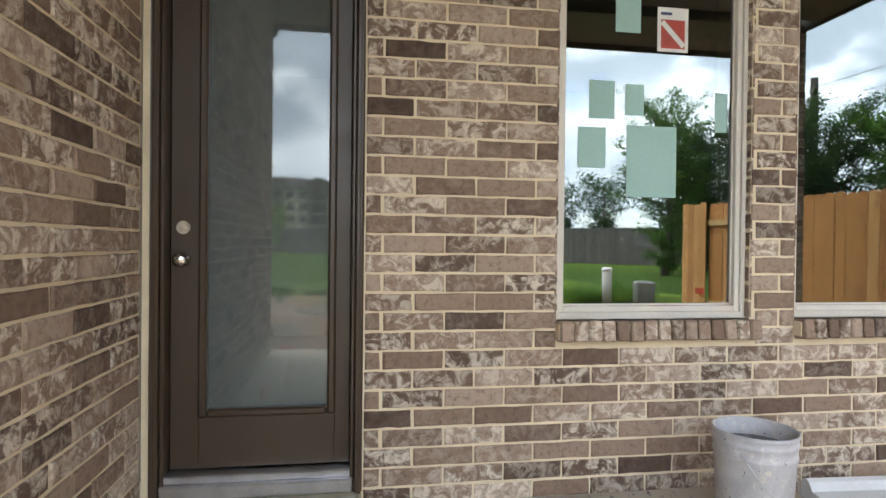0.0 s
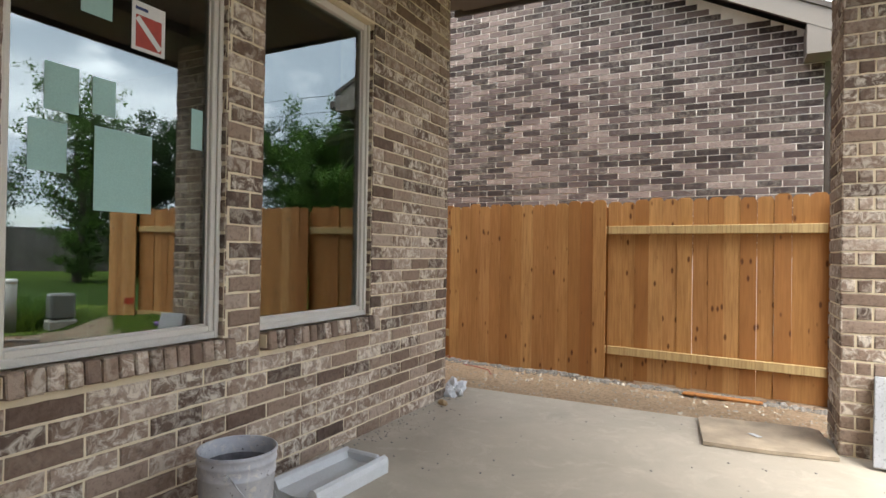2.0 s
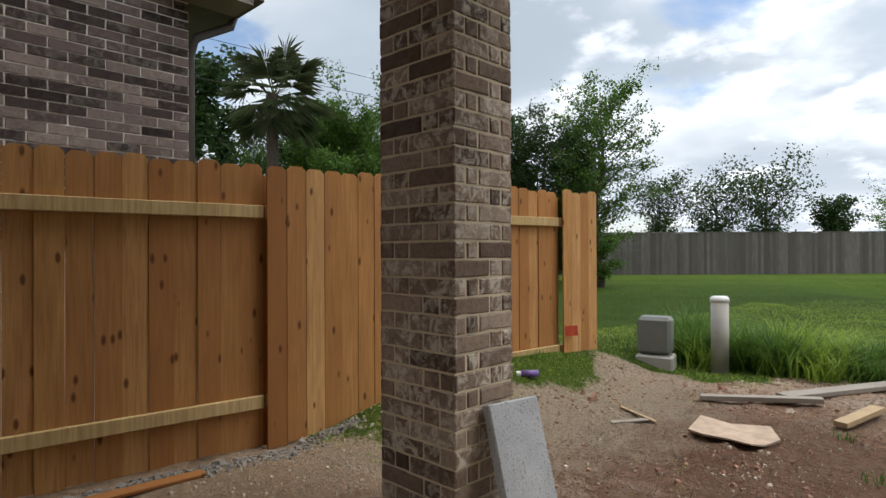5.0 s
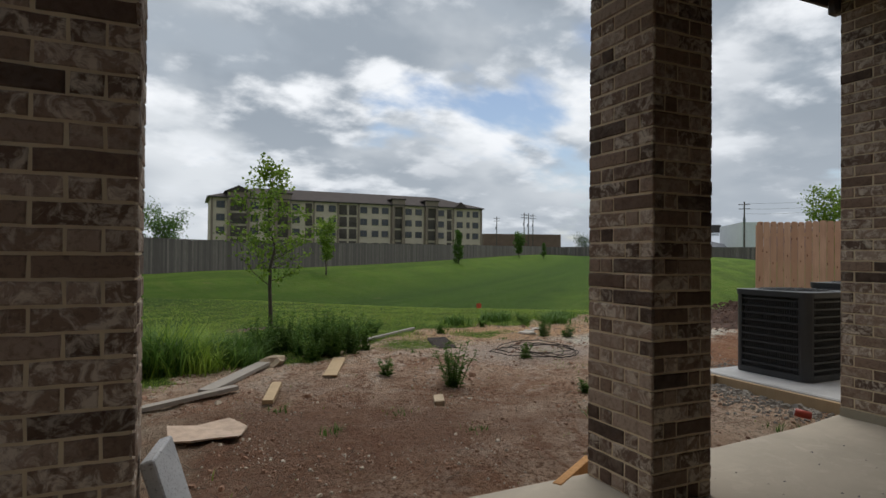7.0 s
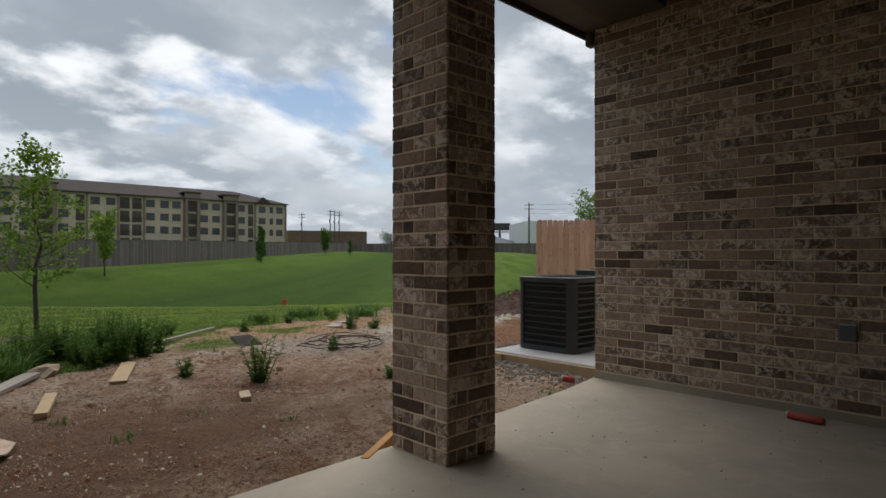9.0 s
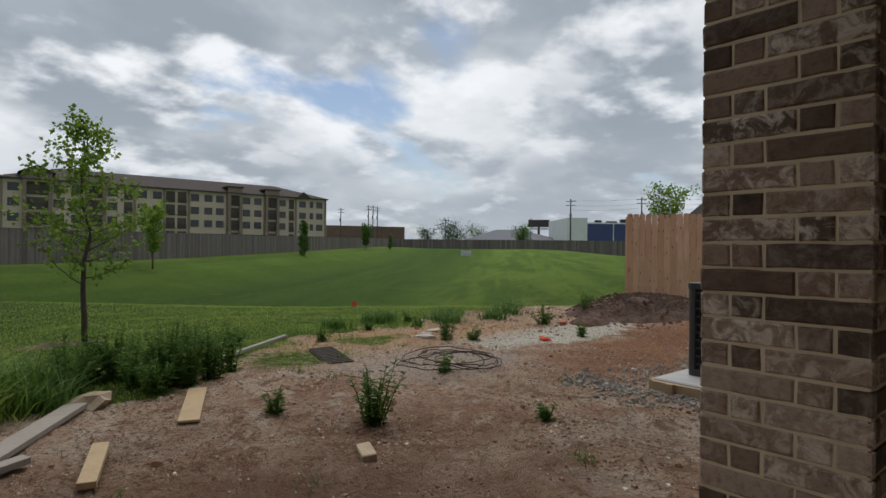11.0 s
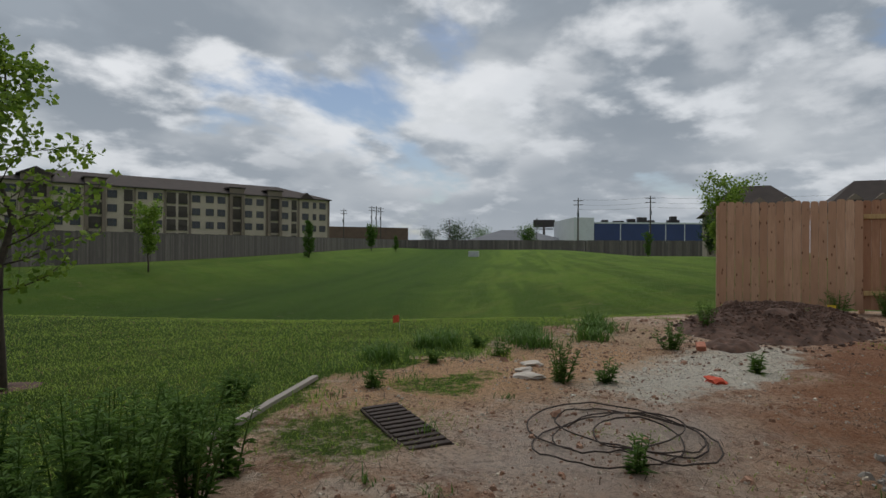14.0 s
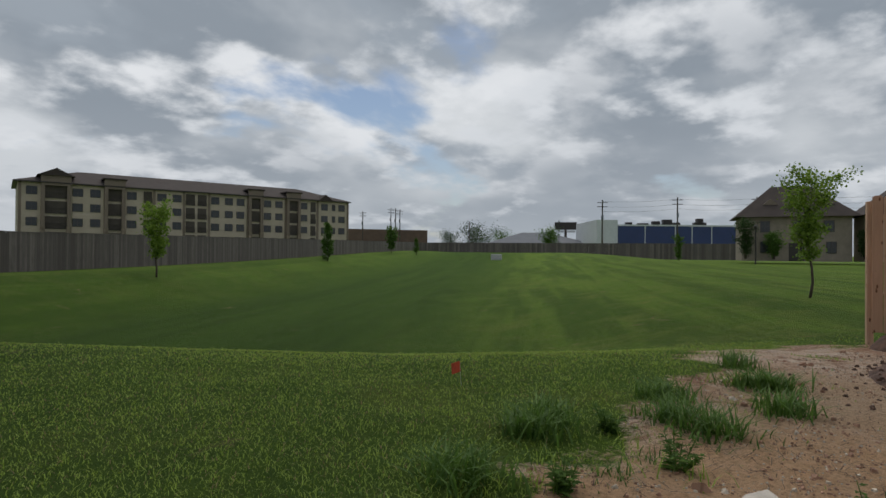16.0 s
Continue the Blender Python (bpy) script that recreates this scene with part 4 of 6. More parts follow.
def block(name, label, a, b, h, mat, deep=30, roof=None, roof_h=0.0, base=0.5):
    ln = math.dist(a, b)
    a, b = b, a
    t = thing(name, label, "building", Matrix.Translation((*a, 0)) @ pose(0, 0, 0, 0, 0, yaw_to(a, b)))
    part("wall", box((0, -deep, base), (ln, 0, h)), mat, t)
    if roof_h:
        r = bmesh.new()
        e = 1.0
        v = [r.verts.new(p) for p in ((-e, e, h), (ln + e, e, h), (ln + e, -deep - e, h), (-e, -deep - e, h), (min(ln / 2.2, deep / 2), -deep / 2, h + roof_h), (ln - min(ln / 2.2, deep / 2), -deep / 2, h + roof_h))]
        for f in ((0, 1, 5, 4), (1, 2, 5), (2, 3, 4, 5), (3, 0, 4), (3, 2, 1, 0)):
            r.faces.new([v[k] for k in f])
        part("roof", r, roof, t)
    return t, ln


blue, ln = block("warehouse", "blue metal-clad warehouse with rooftop units", (-160.9, -120.6), (-197, -92), 10.9, M_BLUE)
part("parapet", box((0, 0.02, 10.6), (ln, 0.2, 11.1)), M_WHITEW, blue)
for k, (s, w, h) in enumerate(((4, 2, 1.2), (8, 3.5, 0.9), (13, 2.5, 1.6), (16.5, 3, 2.2), (20, 2.2, 1.2), (27, 4, 1.3), (28, 2, 2.6))):
    s = ln - s - w
    part("rooftop_unit", box((s, -6, 10.9), (s + w, -4, 10.9 + h), 0.1), M_DARK, blue)
for s in (9, 19, 24.5, 31):
    s = ln - s
    part("wall_seam", box((s, 0.0, 1), (s + 0.25, 0.12, 10.6)), M_WHITEW, blue)
block("warehouse_wing", "white metal warehouse wing", (-155.4, -125.0), (-160.8, -120.7), 12.6, M_WHITEW)
block("brick_store", "low brown brick commercial building", (-110.7, -211.4), (-141.5, -199.8), 10.6, M_BRICKF)
block("grey_roof_building", "low building with a wide blue-grey roof", (-141.8, -161.3), (-170, -139), 5.0, M_GREYROOF, 26, M_GREYROOF, 4.4)


def suburban(name, label, a, b, wall_h, ridge, mat, base=0.4):
    t, ln = block(name, label, a, b, wall_h, mat, 9, M_FROOF, ridge, base)
    data = unit_window(1.3, 1.7)
    for s, z in ((0.22, wall_h - 2.3), (0.52, wall_h - 2.3), (0.8, wall_h - 2.3), (0.22, 1.6), (0.82, 1.6)):
        add_window(t, data, pose(ln - s * ln, 0.03, z, 0, 0, 180))
    d = box((ln * 0.42, -0.01, base), (ln * 0.56, 0.08, base + 2.7), 0.05)
    part("front_door", d, M_DARK, t, "dark arched entry")
    for s in (0.2, 0.46, 0.72):
        dm = box((s * ln - 0.75, -3.4, wall_h + 0.5), (s * ln + 0.75, -1.2, wall_h + 1.9))
        prism([(s * ln - 1.1, wall_h + 1.9), (s * ln + 1.1, wall_h + 1.9), (s * ln, wall_h + 2.8)], -3.6, -1.0, "y", dm)
        part("dormer", dm, M_TAUPE, t, "small roof dormer")
    return t


M_TANB = plain("tan_brick_far", (0.30, 0.25, 0.20), 0.9, vary=0.2, scale=1.2, bump=0.1, fine=5)
suburban("suburban_house", "two-storey tan brick house with dormers in its hip roof", (-88.2, -48.1), (-95.3, -35.8), 7.0, 5.0, M_TANB)
h2 = suburban("suburban_house", "two-storey pale brick house with a garage", (-93.6, -33.0), (-100.1, -21.5), 7.0, 5.0, M_STUCCO)
part("garage_door", box((3.0, -0.01, 0.5), (8.0, 0.1, 3.0), 0.04), M_WHITEW, h2, "pale garage door")


# ---- the weathered fence round the field ----
def field_base(u):
    return 0.58 + 1.62 * min(1.0, max(0.0, u / 107.0))


def long_fence(name, label, pts_of, n, height=1.45, step=2.44):
    f = tagged(new(name), label, "fence")
    boards, rails = bmesh.new(), bmesh.new()
    for k in range(n):
        (x, y, z), (x2, y2, z2) = pts_of(k), pts_of(k + 1)
        yaw = yaw_to((x, y), (x2, y2))
        far = math.hypot(x, y) > 75
        nb = 6 if far else 17
        for j in range(nb):
            q = (j + 0.5) / nb
            h = height + rng.uniform(-0.02, 0.02)
            m = pose(x + (x2 - x) * q, y + (y2 - y) * q, z + (z2 - z) * q, 0, 0, yaw)
            w = step / nb / 2 - 0.004
            box((-w, -0.01, -1.9), (w, 0.01, h), bm=boards, m=m)
        m = pose(x, y, z, 0, 0, yaw)
        post = part("post", box((-0.055, 0.012, -0.8), (0.055, 0.12, height + 0.04)), M_GREYWOOD, f)
        post.matrix_basis = m
        for zz in (0.35, height * 0.55, height - 0.1):
            box((0.05, 0.012, zz - 0.045), (step - 0.05, 0.055, zz + 0.045), bm=rails, m=m)
        box((0.0, -0.03, height), (step, 0.075, height + 0.035), bm=rails, m=m)
    tagged(part("boarding", boards, M_GREYWOOD, f), kind="stuff")
    tagged(part("railing_run", rails, M_GREYWOOD, f), kind="stuff")


def left_line(k):
    u = (k - 24) * 2.44
    p = FP + AX * u
    return p.x, p.y, field_base(u)


long_fence("field_fence", "long weathered grey-brown wooden fence along the field", left_line, 68)
EC = Vector(left_line(68)[:2])
ED = (Vector((-118.8, -62.1)) - EC)
EL = ED.length
long_fence("end_fence", "weathered grey wooden fence closing the far end of the field", lambda k: (*(EC + ED * (k * 2.44 / EL)), 2.1), int(EL / 2.44))


# ---- poles, wires, billboard, lamps ----
def power_pole(x, y, top, arms=2, z0=0.5):
    p = thing("utility_pole", "dark wooden utility pole with crossarms", "pole", group="utility poles")
    part("shaft", tube([(x, y, z0), (x, y, top)], [0.24, 0.16], 8), M_POLE, p)
    for k in range(arms):
        z = top - 0.7 - 1.1 * k
        b = box((-1.3, -0.08, -0.08), (1.3, 0.08, 0.08))
        a = part("crossarm", b, M_POLE, p)
        a.matrix_basis = pose(x, y, z, 0, 0, 128)
    part("transformer", tube([(x + 0.4, y + 0.3, top - 5.2), (x + 0.4, y + 0.3, top - 4.1)], 0.3, 8), M_GREYROOF, p)


POLES = [(-123.4, -99.4, 15.4), (-138.7, -87.2, 16.2), (-155, -74.4, 16.5)]
for x, y, z in POLES:
    power_pole(x, y, z)
for x, y, z in ((-110.1, -199.2, 17.0), (-124.0, -200.9, 19.0), (-126.8, -198.6, 18.5), (-119, -190, 18.0), (-150, -183, 14)):
    power_pole(x, y, z, 2)
power_pole(22.0, -21.5, 9.0, 2, -1)


def wire(name, a, b, sag, r=0.02):
    a, b = Vector(a), Vector(b)
    pts = [a.lerp(b, k / 14) - Vector((0, 0, sag * 4 * (k / 14) * (1 - k / 14))) for k in range(15)]
    return solo(name, tube(pts, r, 4), M_DARK, "thin dark overhead wire between utility poles", "wire", group="overhead wires")


for dz in (0.4, 1.8, 3.0):
    for (x1, y1, z1), (x2, y2, z2) in zip(POLES, POLES[1:]):
        wire("overhead_wire", (x1, y1, z1 - dz), (x2, y2, z2 - dz), 0.4, 0.03)
    wire("overhead_wire", (*POLES[-1][:2], POLES[-1][2] - dz), (-175, -10, 17 - dz), 1.0, 0.03)
    wire("overhead_wire", (22.0, -21.5, 8.8 - dz * 0.55), (24.5, 20.0, 9.6 - dz * 0.55), 0.3, 0.012)
bb = thing("billboard", "dark billboard on a single steel post", "sign")
part("post", tube([(-178.8, -157.5, 1), (-178.8, -157.5, 11)], 0.5, 8), M_POLE, bb)
b = part("panel", box((-4.3, -0.4, 0), (4.3, 0.4, 3.0), 0.1), M_DARK, bb)
b.matrix_basis = pose(-178.8, -157.5, 10.9, 0, 0, 128)
b = part("writing", box((-3.4, 0.42, 1.1), (2.6, 0.46, 1.5)), M_WHITEW, bb, "pale unreadable line of writing")
b.matrix_basis = pose(-178.8, -157.5, 10.9, 0, 0, 128)
b = part("lower_panel", box((-3.8, -0.3, -1.1), (3.8, 0.3, -0.25), 0.05), M_WHITEW, bb)
b.matrix_basis = pose(-178.8, -157.5, 10.9, 0, 0, 128)


def street_lamp(x, y, h, label):
    t = thing("street_lamp", label, "street lamp", group="street lamps")
    part("post", tube([(x, y, 0), (x, y, h)], [0.12, 0.08], 8), M_DARK, t)
    part("lantern", lathe([(0.0, 0.0), (0.16, 0.05), (0.24, 0.5), (0.28, 0.52), (0.0, 0.85)], 10), M_DARK, t).matrix_basis = pose(x, y, h)


street_lamp(-79.4, -42.3, 4.6, "black post-top street lantern by the houses")
street_lamp(-140, -128, 11.0, "tall dark parking-lot lamp post")
street_lamp(13.0, -97, 11.0, "tall dark lamp post behind the field fence")
ow = thing("drain_headwall", "pale concrete drain headwall in the lawn", "drain", pose(-67.1, -80.1, 0.15, 0, 0, 128))
bm = box((-0.9, -0.5, -0.5), (0.9, 0.5, 0.9), 0.05)
part("body", bm, M_CONC, ow)
# The body is solid; this dark plate paints the shade of a pipe mouth
part("opening_shade", box((-0.35, 0.49, 0.0), (0.35, 0.56, 0.5)), M_RECESS_SHADE, ow, "dark plate painted as a shaded pipe mouth")


# ---- trees and weeds ----
def leaf_mat(name, lo, hi):
    s = Nodes(name)
    c = s.ramp(s.random(True), [(0.0, lo), (0.6, tuple((a + b) / 2 for a, b in zip(lo, hi))), (1.0, hi)])
    c = s.mix(s.span(s.noise(30, 3), 0.4, 0.7, 0, 0.3), c, tuple(x * 0.5 for x in lo))
    s.b.inputs["Subsurface Weight"].default_value = 0.0
    tr = s.n("ShaderNodeBsdfTranslucent")
    s.put(tr.inputs["Color"], c)
    mx = s.n("ShaderNodeMixShader")
    mx.inputs[0].default_value = 0.42
    s.put(mx.inputs[1], s.b.outputs[0]), s.put(mx.inputs[2], tr.outputs[0])
    s.t.links.new(mx.outputs[0], s.out.inputs["Surface"])
    return s.done(c, 0.6, spec=0.3)


M_LEAF = leaf_mat("spring_leaf", (0.11, 0.20, 0.022), (0.30, 0.42, 0.06))
M_LEAFD = leaf_mat("dark_leaf", (0.020, 0.048, 0.012), (0.055, 0.105, 0.024))
M_LEAFM = leaf_mat("mid_leaf", (0.055, 0.125, 0.018), (0.125, 0.225, 0.036))
M_WEED = leaf_mat("weed_leaf", (0.06, 0.13, 0.02), (0.15, 0.26, 0.05))
M_BLADE = leaf_mat("grass_blade", (0.23, 0.35, 0.042), (0.37, 0.49, 0.085))
M_DRYB = leaf_mat("dry_blade", (0.22, 0.17, 0.07), (0.36, 0.29, 0.13))
M_PALM = leaf_mat("palm_leaf", (0.05, 0.075, 0.03), (0.12, 0.14, 0.06))
M_BARK = plain("bark", (0.085, 0.065, 0.05), 0.95, vary=0.4, scale=20, bump=0.8, fine=60)


def leaves_mesh(name, pts, size, r, narrow=0.45):
    """Small pointed leaves, each two triangles folded on its rib."""
    v, f = [], []
    for p in pts:
        d = Vector((r.gauss(0, 1), r.gauss(0, 1), r.gauss(0, 0.7))).normalized()
        w = d.cross(Vector((r.gauss(0, 1), r.gauss(0, 1), r.gauss(0, 1)))).normalized()
        s = size * r.uniform(0.6, 1.35)
        n = d.cross(w) * s * 0.12
        p = Vector(p)
        o = len(v)
        v += [p, p + d * s * 0.5 + w * s * narrow + n, p + d * s, p + d * s * 0.5 - w * s * narrow + n]
        f += [(o, o + 1, o + 2), (o, o + 2, o + 3)]
    me = bpy.data.meshes.new(name)
    me.from_pydata([tuple(q) for q in v], [], f)
    return me


def tree(label, x, y, height, spread, seed, leaf_size, count, leaf, trunk_r=0.04, clear=0.3, z=None, top_taper=0.5, name="tree", tuft=0.16, droop=0.0, branches=22):
    r = random.Random(seed)
    t = thing(name, label, "tree")
    z = ground_z(x, y) if z is None else z
    t.matrix_world = Matrix.Translation((x, y, z))
    trunk = bmesh.new()
    pts = [Vector((0, 0, -0.1))]
    for k in range(1, 9):
        pts.append(Vector((r.uniform(-1, 1) * 0.02 * height, r.uniform(-1, 1) * 0.02 * height, height * 0.95 * k / 8)))
    tube(pts, [trunk_r * (1.15 - 1.05 * k / 8) for k in range(9)], 8, trunk)
    tips = []
    for b in range(branches):
        q = clear + (0.97 - clear) * (b + r.random()) / branches
        i = min(7, int(q * 8))
        base = pts[i].lerp(pts[i + 1], q * 8 - i)
        ang = b * 2.4 + r.uniform(-0.5, 0.5)
        prof = math.sin(math.pi * min(1, max(0.05, (1 - q) / (1 - clear)) ** top_taper)) if top_taper < 0.95 else (1 - q) / (1 - clear)
        ln = spread * (0.25 + 0.75 * prof) * r.uniform(0.65, 1.15)
        up = r.uniform(0.15, 0.75) - droop
        d = Vector((math.cos(ang), math.sin(ang), up)).normalized()
        path = [base]
        for k in range(1, 5):
            d = (d + Vector((r.uniform(-0.25, 0.25), r.uniform(-0.25, 0.25), r.uniform(-0.1, 0.25) - droop * 0.3))).normalized()
            path.append(path[-1] + d * ln / 4)
        r0 = max(0.004, trunk_r * 0.34 * (1.1 - q))
        tube(path, [r0 * (1 - 0.2 * k) for k in range(5)], 5, trunk)
        for k in range(1, 5):
            for _ in range(2):
                dd = (d + Vector((r.gauss(0, 0.8), r.gauss(0, 0.8), r.gauss(0.1, 0.5)))).normalized()
                end = path[k] + dd * ln * r.uniform(0.12, 0.34)
                tube([path[k], path[k].lerp(end, 0.5) + Vector((0, 0, 0.02 * ln)), end], [r0 * 0.45, r0 * 0.3, r0 * 0.12], 4, trunk)
                tips += [(path[k], end)] * 2
            tips.append((path[k - 1], path[k]))
    part("trunk", trunk, M_BARK, t, "thin brown trunk and limbs", True)
    out = []
    for _ in range(count):
        a, b = r.choice(tips)
        out.append(a.lerp(b, r.random() ** 0.6) + Vector((r.gauss(0, 1), r.gauss(0, 1), r.gauss(0, 0.8))) * tuft * spread)
    c = link("crown", leaves_mesh("crown", out, leaf_size, r), t, leaf)
    tagged(c, "loose leafy crown")
    return t


tree("young oak with sparse bright spring leaves on the lawn", 3.19, -10.80, 3.05, 0.98, 5, 0.058, 2300, M_LEAF, 0.034, 0.27, -0.12, 0.97, "young_tree", 0.055, branches=30)
tree("slender young tree with airy green crown by the fence", -18.0, -14.4, 4.0, 0.95, 8, 0.085, 4200, M_LEAF, 0.04, 0.33, name="young_tree", tuft=0.12)
tree("small rounded green tree near the field fence", -5.0, -41.6, 3.9, 1.0, 12, 0.13, 2400, M_LEAF, 0.05, 0.30, name="young_tree", tuft=0.14)
tree("narrow upright green tree on the lawn", -25.8, -62.4, 4.2, 0.7, 14, 0.17, 2000, M_LEAFM, 0.06, 0.05, name="young_tree", top_taper=0.97, tuft=0.16)
tree("small green tree far along the fence", -49.2, -85.9, 3.8, 1.1, 15, 0.25, 1200, M_LEAFM, 0.06, 0.2, name="young_tree")
tree("small dark tree far along the fence", -58.5, -92.0, 3.0, 0.6, 16, 0.2, 700, M_LEAFM, 0.06, 0.1, name="young_tree", top_taper=0.97)
tree("small dark tree at the far end of the lawn", -87.2, -57.8, 4.3, 0.9, 17, 0.2, 1300, M_LEAFM, 0.07, 0.1, name="young_tree")
for k, (x, y, h, w) in enumerate(((-150.9, -141.3, 8.0, 4.0), (-156.2, -188.1, 10, 6), (-172, -200, 9, 7), (-190, -205, 9, 6), (-205, -150, 8, 6), (-166, -215, 8.5, 6), (-88.0, -43.5, 3.6, 1.2), (-86.0, -46.5, 5.5, 1.6), (-94.5, -34.0, 4.0, 1.1))):
    tree("leafy green tree beyond the field", x, y, h, w, 30 + k, 0.4 if w > 2 else 0.2, 2600, M_LEAFM if k % 3 == 0 else M_LEAFD, 0.2, 0.12, 0.8, name="tree", tuft=0.2)
# woods past the side fence
for k, (x, y, h, w, m, n) in enumerate(((19.6, -13.4, 6.2, 2.8, M_LEAFM, 9000), (22.5, -15.0, 5.9, 3.2, M_LEAFD, 9000), (18.2, -17.5, 6.4, 3.2, M_LEAFD, 9000), (21.8, -13.0, 6.9, 2.2, M_LEAFM, 8000), (16.5, -20.5, 6.3, 3.0, M_LEAFD, 8000), (27, -13, 5.4, 3.4, M_LEAFD, 8000), (26.5, -6.5, 3.6, 2.6, M_LEAFM, 6000), (13.8, -20.0, 7.6, 2.3, M_LEAFM, 3000))):
    tree("dense dark green tree past the cedar fence", x, y, h, w, 60 + k, 0.085, n * 6, m, 0.16, 0.08, -0.5, 0.55, "tree", 0.055, branches=60)
for k, (x, y, h) in enumerate(((24.0, -9.6, 9.0), (33.0, -9.6, 10.5), (30.5, -13.5, 9.0))):
    tree("tall pine with a bare trunk past the fence", x, y, h, 1.5, 80 + k, 0.17, 3600, M_LEAFD, 0.2, 0.62, -0.5, 0.5, "pine_tree", 0.13)
for k, (x, y, h, w) in enumerate(((19.0, -60, 7.8, 4.2), (24.0, -62, 7.0, 4), (29, -60, 8, 4), (14.0, -62.0, 5.0, 2.2), (11.5, -85, 5.6, 4.2), (6.5, -88, 5.0, 4), (36, -55, 8, 5))):
    tree("broad green tree behind the field fence", x, y, h, w, 90 + k, 0.22, 5200, M_LEAFM if k in (4, 5) else M_LEAFD, 0.2, 0.1, 0.3, name="tree", tuft=0.11, branches=40)


def palm(x, y, h, z):
    t = thing("palm_tree", "fan palm with shaggy dead fronds past the fence", "tree", Matrix.Translation((x, y, z)))
    r = random.Random(2)
    part("trunk", tube([(0, 0, 0), (0.05, 0, h * 0.5), (0, 0.05, h)], [0.17, 0.13, 0.15], 10), M_BARK, t, "shaggy trunk")
    v, f = [], []
    for k in range(44):
        a, e = r.uniform(0, 6.28), r.uniform(-1.1, 1.2)
        d = Vector((math.cos(a) * math.cos(e), math.sin(a) * math.cos(e), math.sin(e)))
        hub = Vector((0, 0, h)) + d * r.uniform(0.55, 0.95)
        side = d.cross(Vector((0, 0, 1))).normalized()
        up = side.cross(d)
        o = len(v)
        v += [Vector((0, 0, h)), Vector((0, 0, h)) + side * 0.03, hub + side * 0.02, hub]
        f.append((o, o + 1, o + 2, o + 3))
        for j in range(19):
            q = (j - 9) / 9 * 1.5
            dd = (d * math.cos(q) + side * math.sin(q)).normalized()
            ln = r.uniform(0.5, 0.78)
            n = side * math.cos(q) - d * math.sin(q)
            o = len(v)
            v += [hub, hub + dd * ln * 0.5 + n * 0.016, hub + dd * ln - Vector((0, 0, 0.16)), hub + dd * ln * 0.5 - n * 0.016]
            f += [(o, o + 1, o + 2), (o, o + 2, o + 3)]
    me = bpy.data.meshes.new("crown")
    me.from_pydata([tuple(q) for q in v], [], f)
    link("crown", me, t, M_PALM)


palm(15.6, -7.89, 5.3, -0.4)


def blades(rows, r):
    """Bent tapering blades from (x, y, z, height, lean, width)."""
    v, f = [], []
    for x, y, z, h, lean, w in rows:
        a = r.uniform(0, 6.28)
        c, s = math.cos(a), math.sin(a)
        o = len(v)
        for q, ww in ((0, 1), (0.55, 0.8), (1, 0.05)):
            off = lean * q * q * h
            hz = h * q * (1 - 0.25 * lean * q)
            v += [(x + c * off - s * w * ww, y + s * off + c * w * ww, z + hz), (x + c * off + s * w * ww, y + s * off - c * w * ww, z + hz)]
        f += [(o, o + 1, o + 3, o + 2), (o + 2, o + 3, o + 5, o + 4)]
    return v, f


def weed(label, x, y, h, w, seed, kind="leafy", mat=None):
    """A leafy weed: stems with lance-shaped leaves; or a tuft of blades."""
    r = random.Random(seed)
    z = ground_z(x, y)
    if kind == "tuft":
        rows = []
        for _ in range(170 if h > 0.15 else 22):
            q = r.gauss(0, w * 0.3), r.gauss(0, w * 0.3)
            rows.append((q[0], q[1], -0.01, h * r.uniform(0.5, 1.1), r.uniform(0.3, 1.4), 0.007 if h > 0.15 else 0.004))
        v, f = blades(rows, r)
        me = bpy.data.meshes.new("grass_tuft")
        me.from_pydata(v, [], f)
        ob = link("grass_tuft", me, None, mat or M_BLADE)
        ob.matrix_world = Matrix.Translation((x, y, z))
        return tagged(ob, label, "grass tuft", "grass tufts", "stuff")
    t = thing("weed", label, "weed", Matrix.Translation((x, y, z)), "weeds")
    stem = bmesh.new()
    v, f = [], []
    for k in range(max(4, int(w * 30))):
        a, sp = r.uniform(0, 6.28), r.uniform(0.05, 0.5) * w
        top = Vector((math.cos(a) * sp, math.sin(a) * sp, h * r.uniform(0.45, 1.0)))
        base = Vector((math.cos(a) * sp * 0.3, math.sin(a) * sp * 0.3, -0.02))
        mid = base.lerp(top, 0.5) + Vector((0, 0, h * 0.08))
        tube([base, mid, top], [0.006, 0.004, 0.002], 4, stem)
        for j in range(int(16 + h * 40)):
            q = r.random()
            p = base.lerp(mid, q * 2) if q < 0.5 else mid.lerp(top, q * 2 - 1)
            b = r.uniform(0, 6.28)
            d = Vector((math.cos(b), math.sin(b), r.uniform(0.1, 0.9))).normalized()
            s = r.uniform(0.035, 0.09) * (1.15 - 0.5 * q)
            n = d.cross(Vector((0, 0, 1))).normalized()
            o = len(v)
            v += [p, p + d * s * 0.5 + n * s * 0.17, p + d * s - Vector((0, 0, s * 0.25)), p + d * s * 0.5 - n * s * 0.17]
            f += [(o, o + 1, o + 2), (o, o + 2, o + 3)]
    tagged(part("stem", stem, M_WEED, t), kind="stuff")
    me = bpy.data.meshes.new("leaves")
    me.from_pydata([tuple(q) for q in v], [], f)
    link("leaves", me, t, mat or M_WEED)
    return t


LW = "leafy green weed growing from the bare soil"
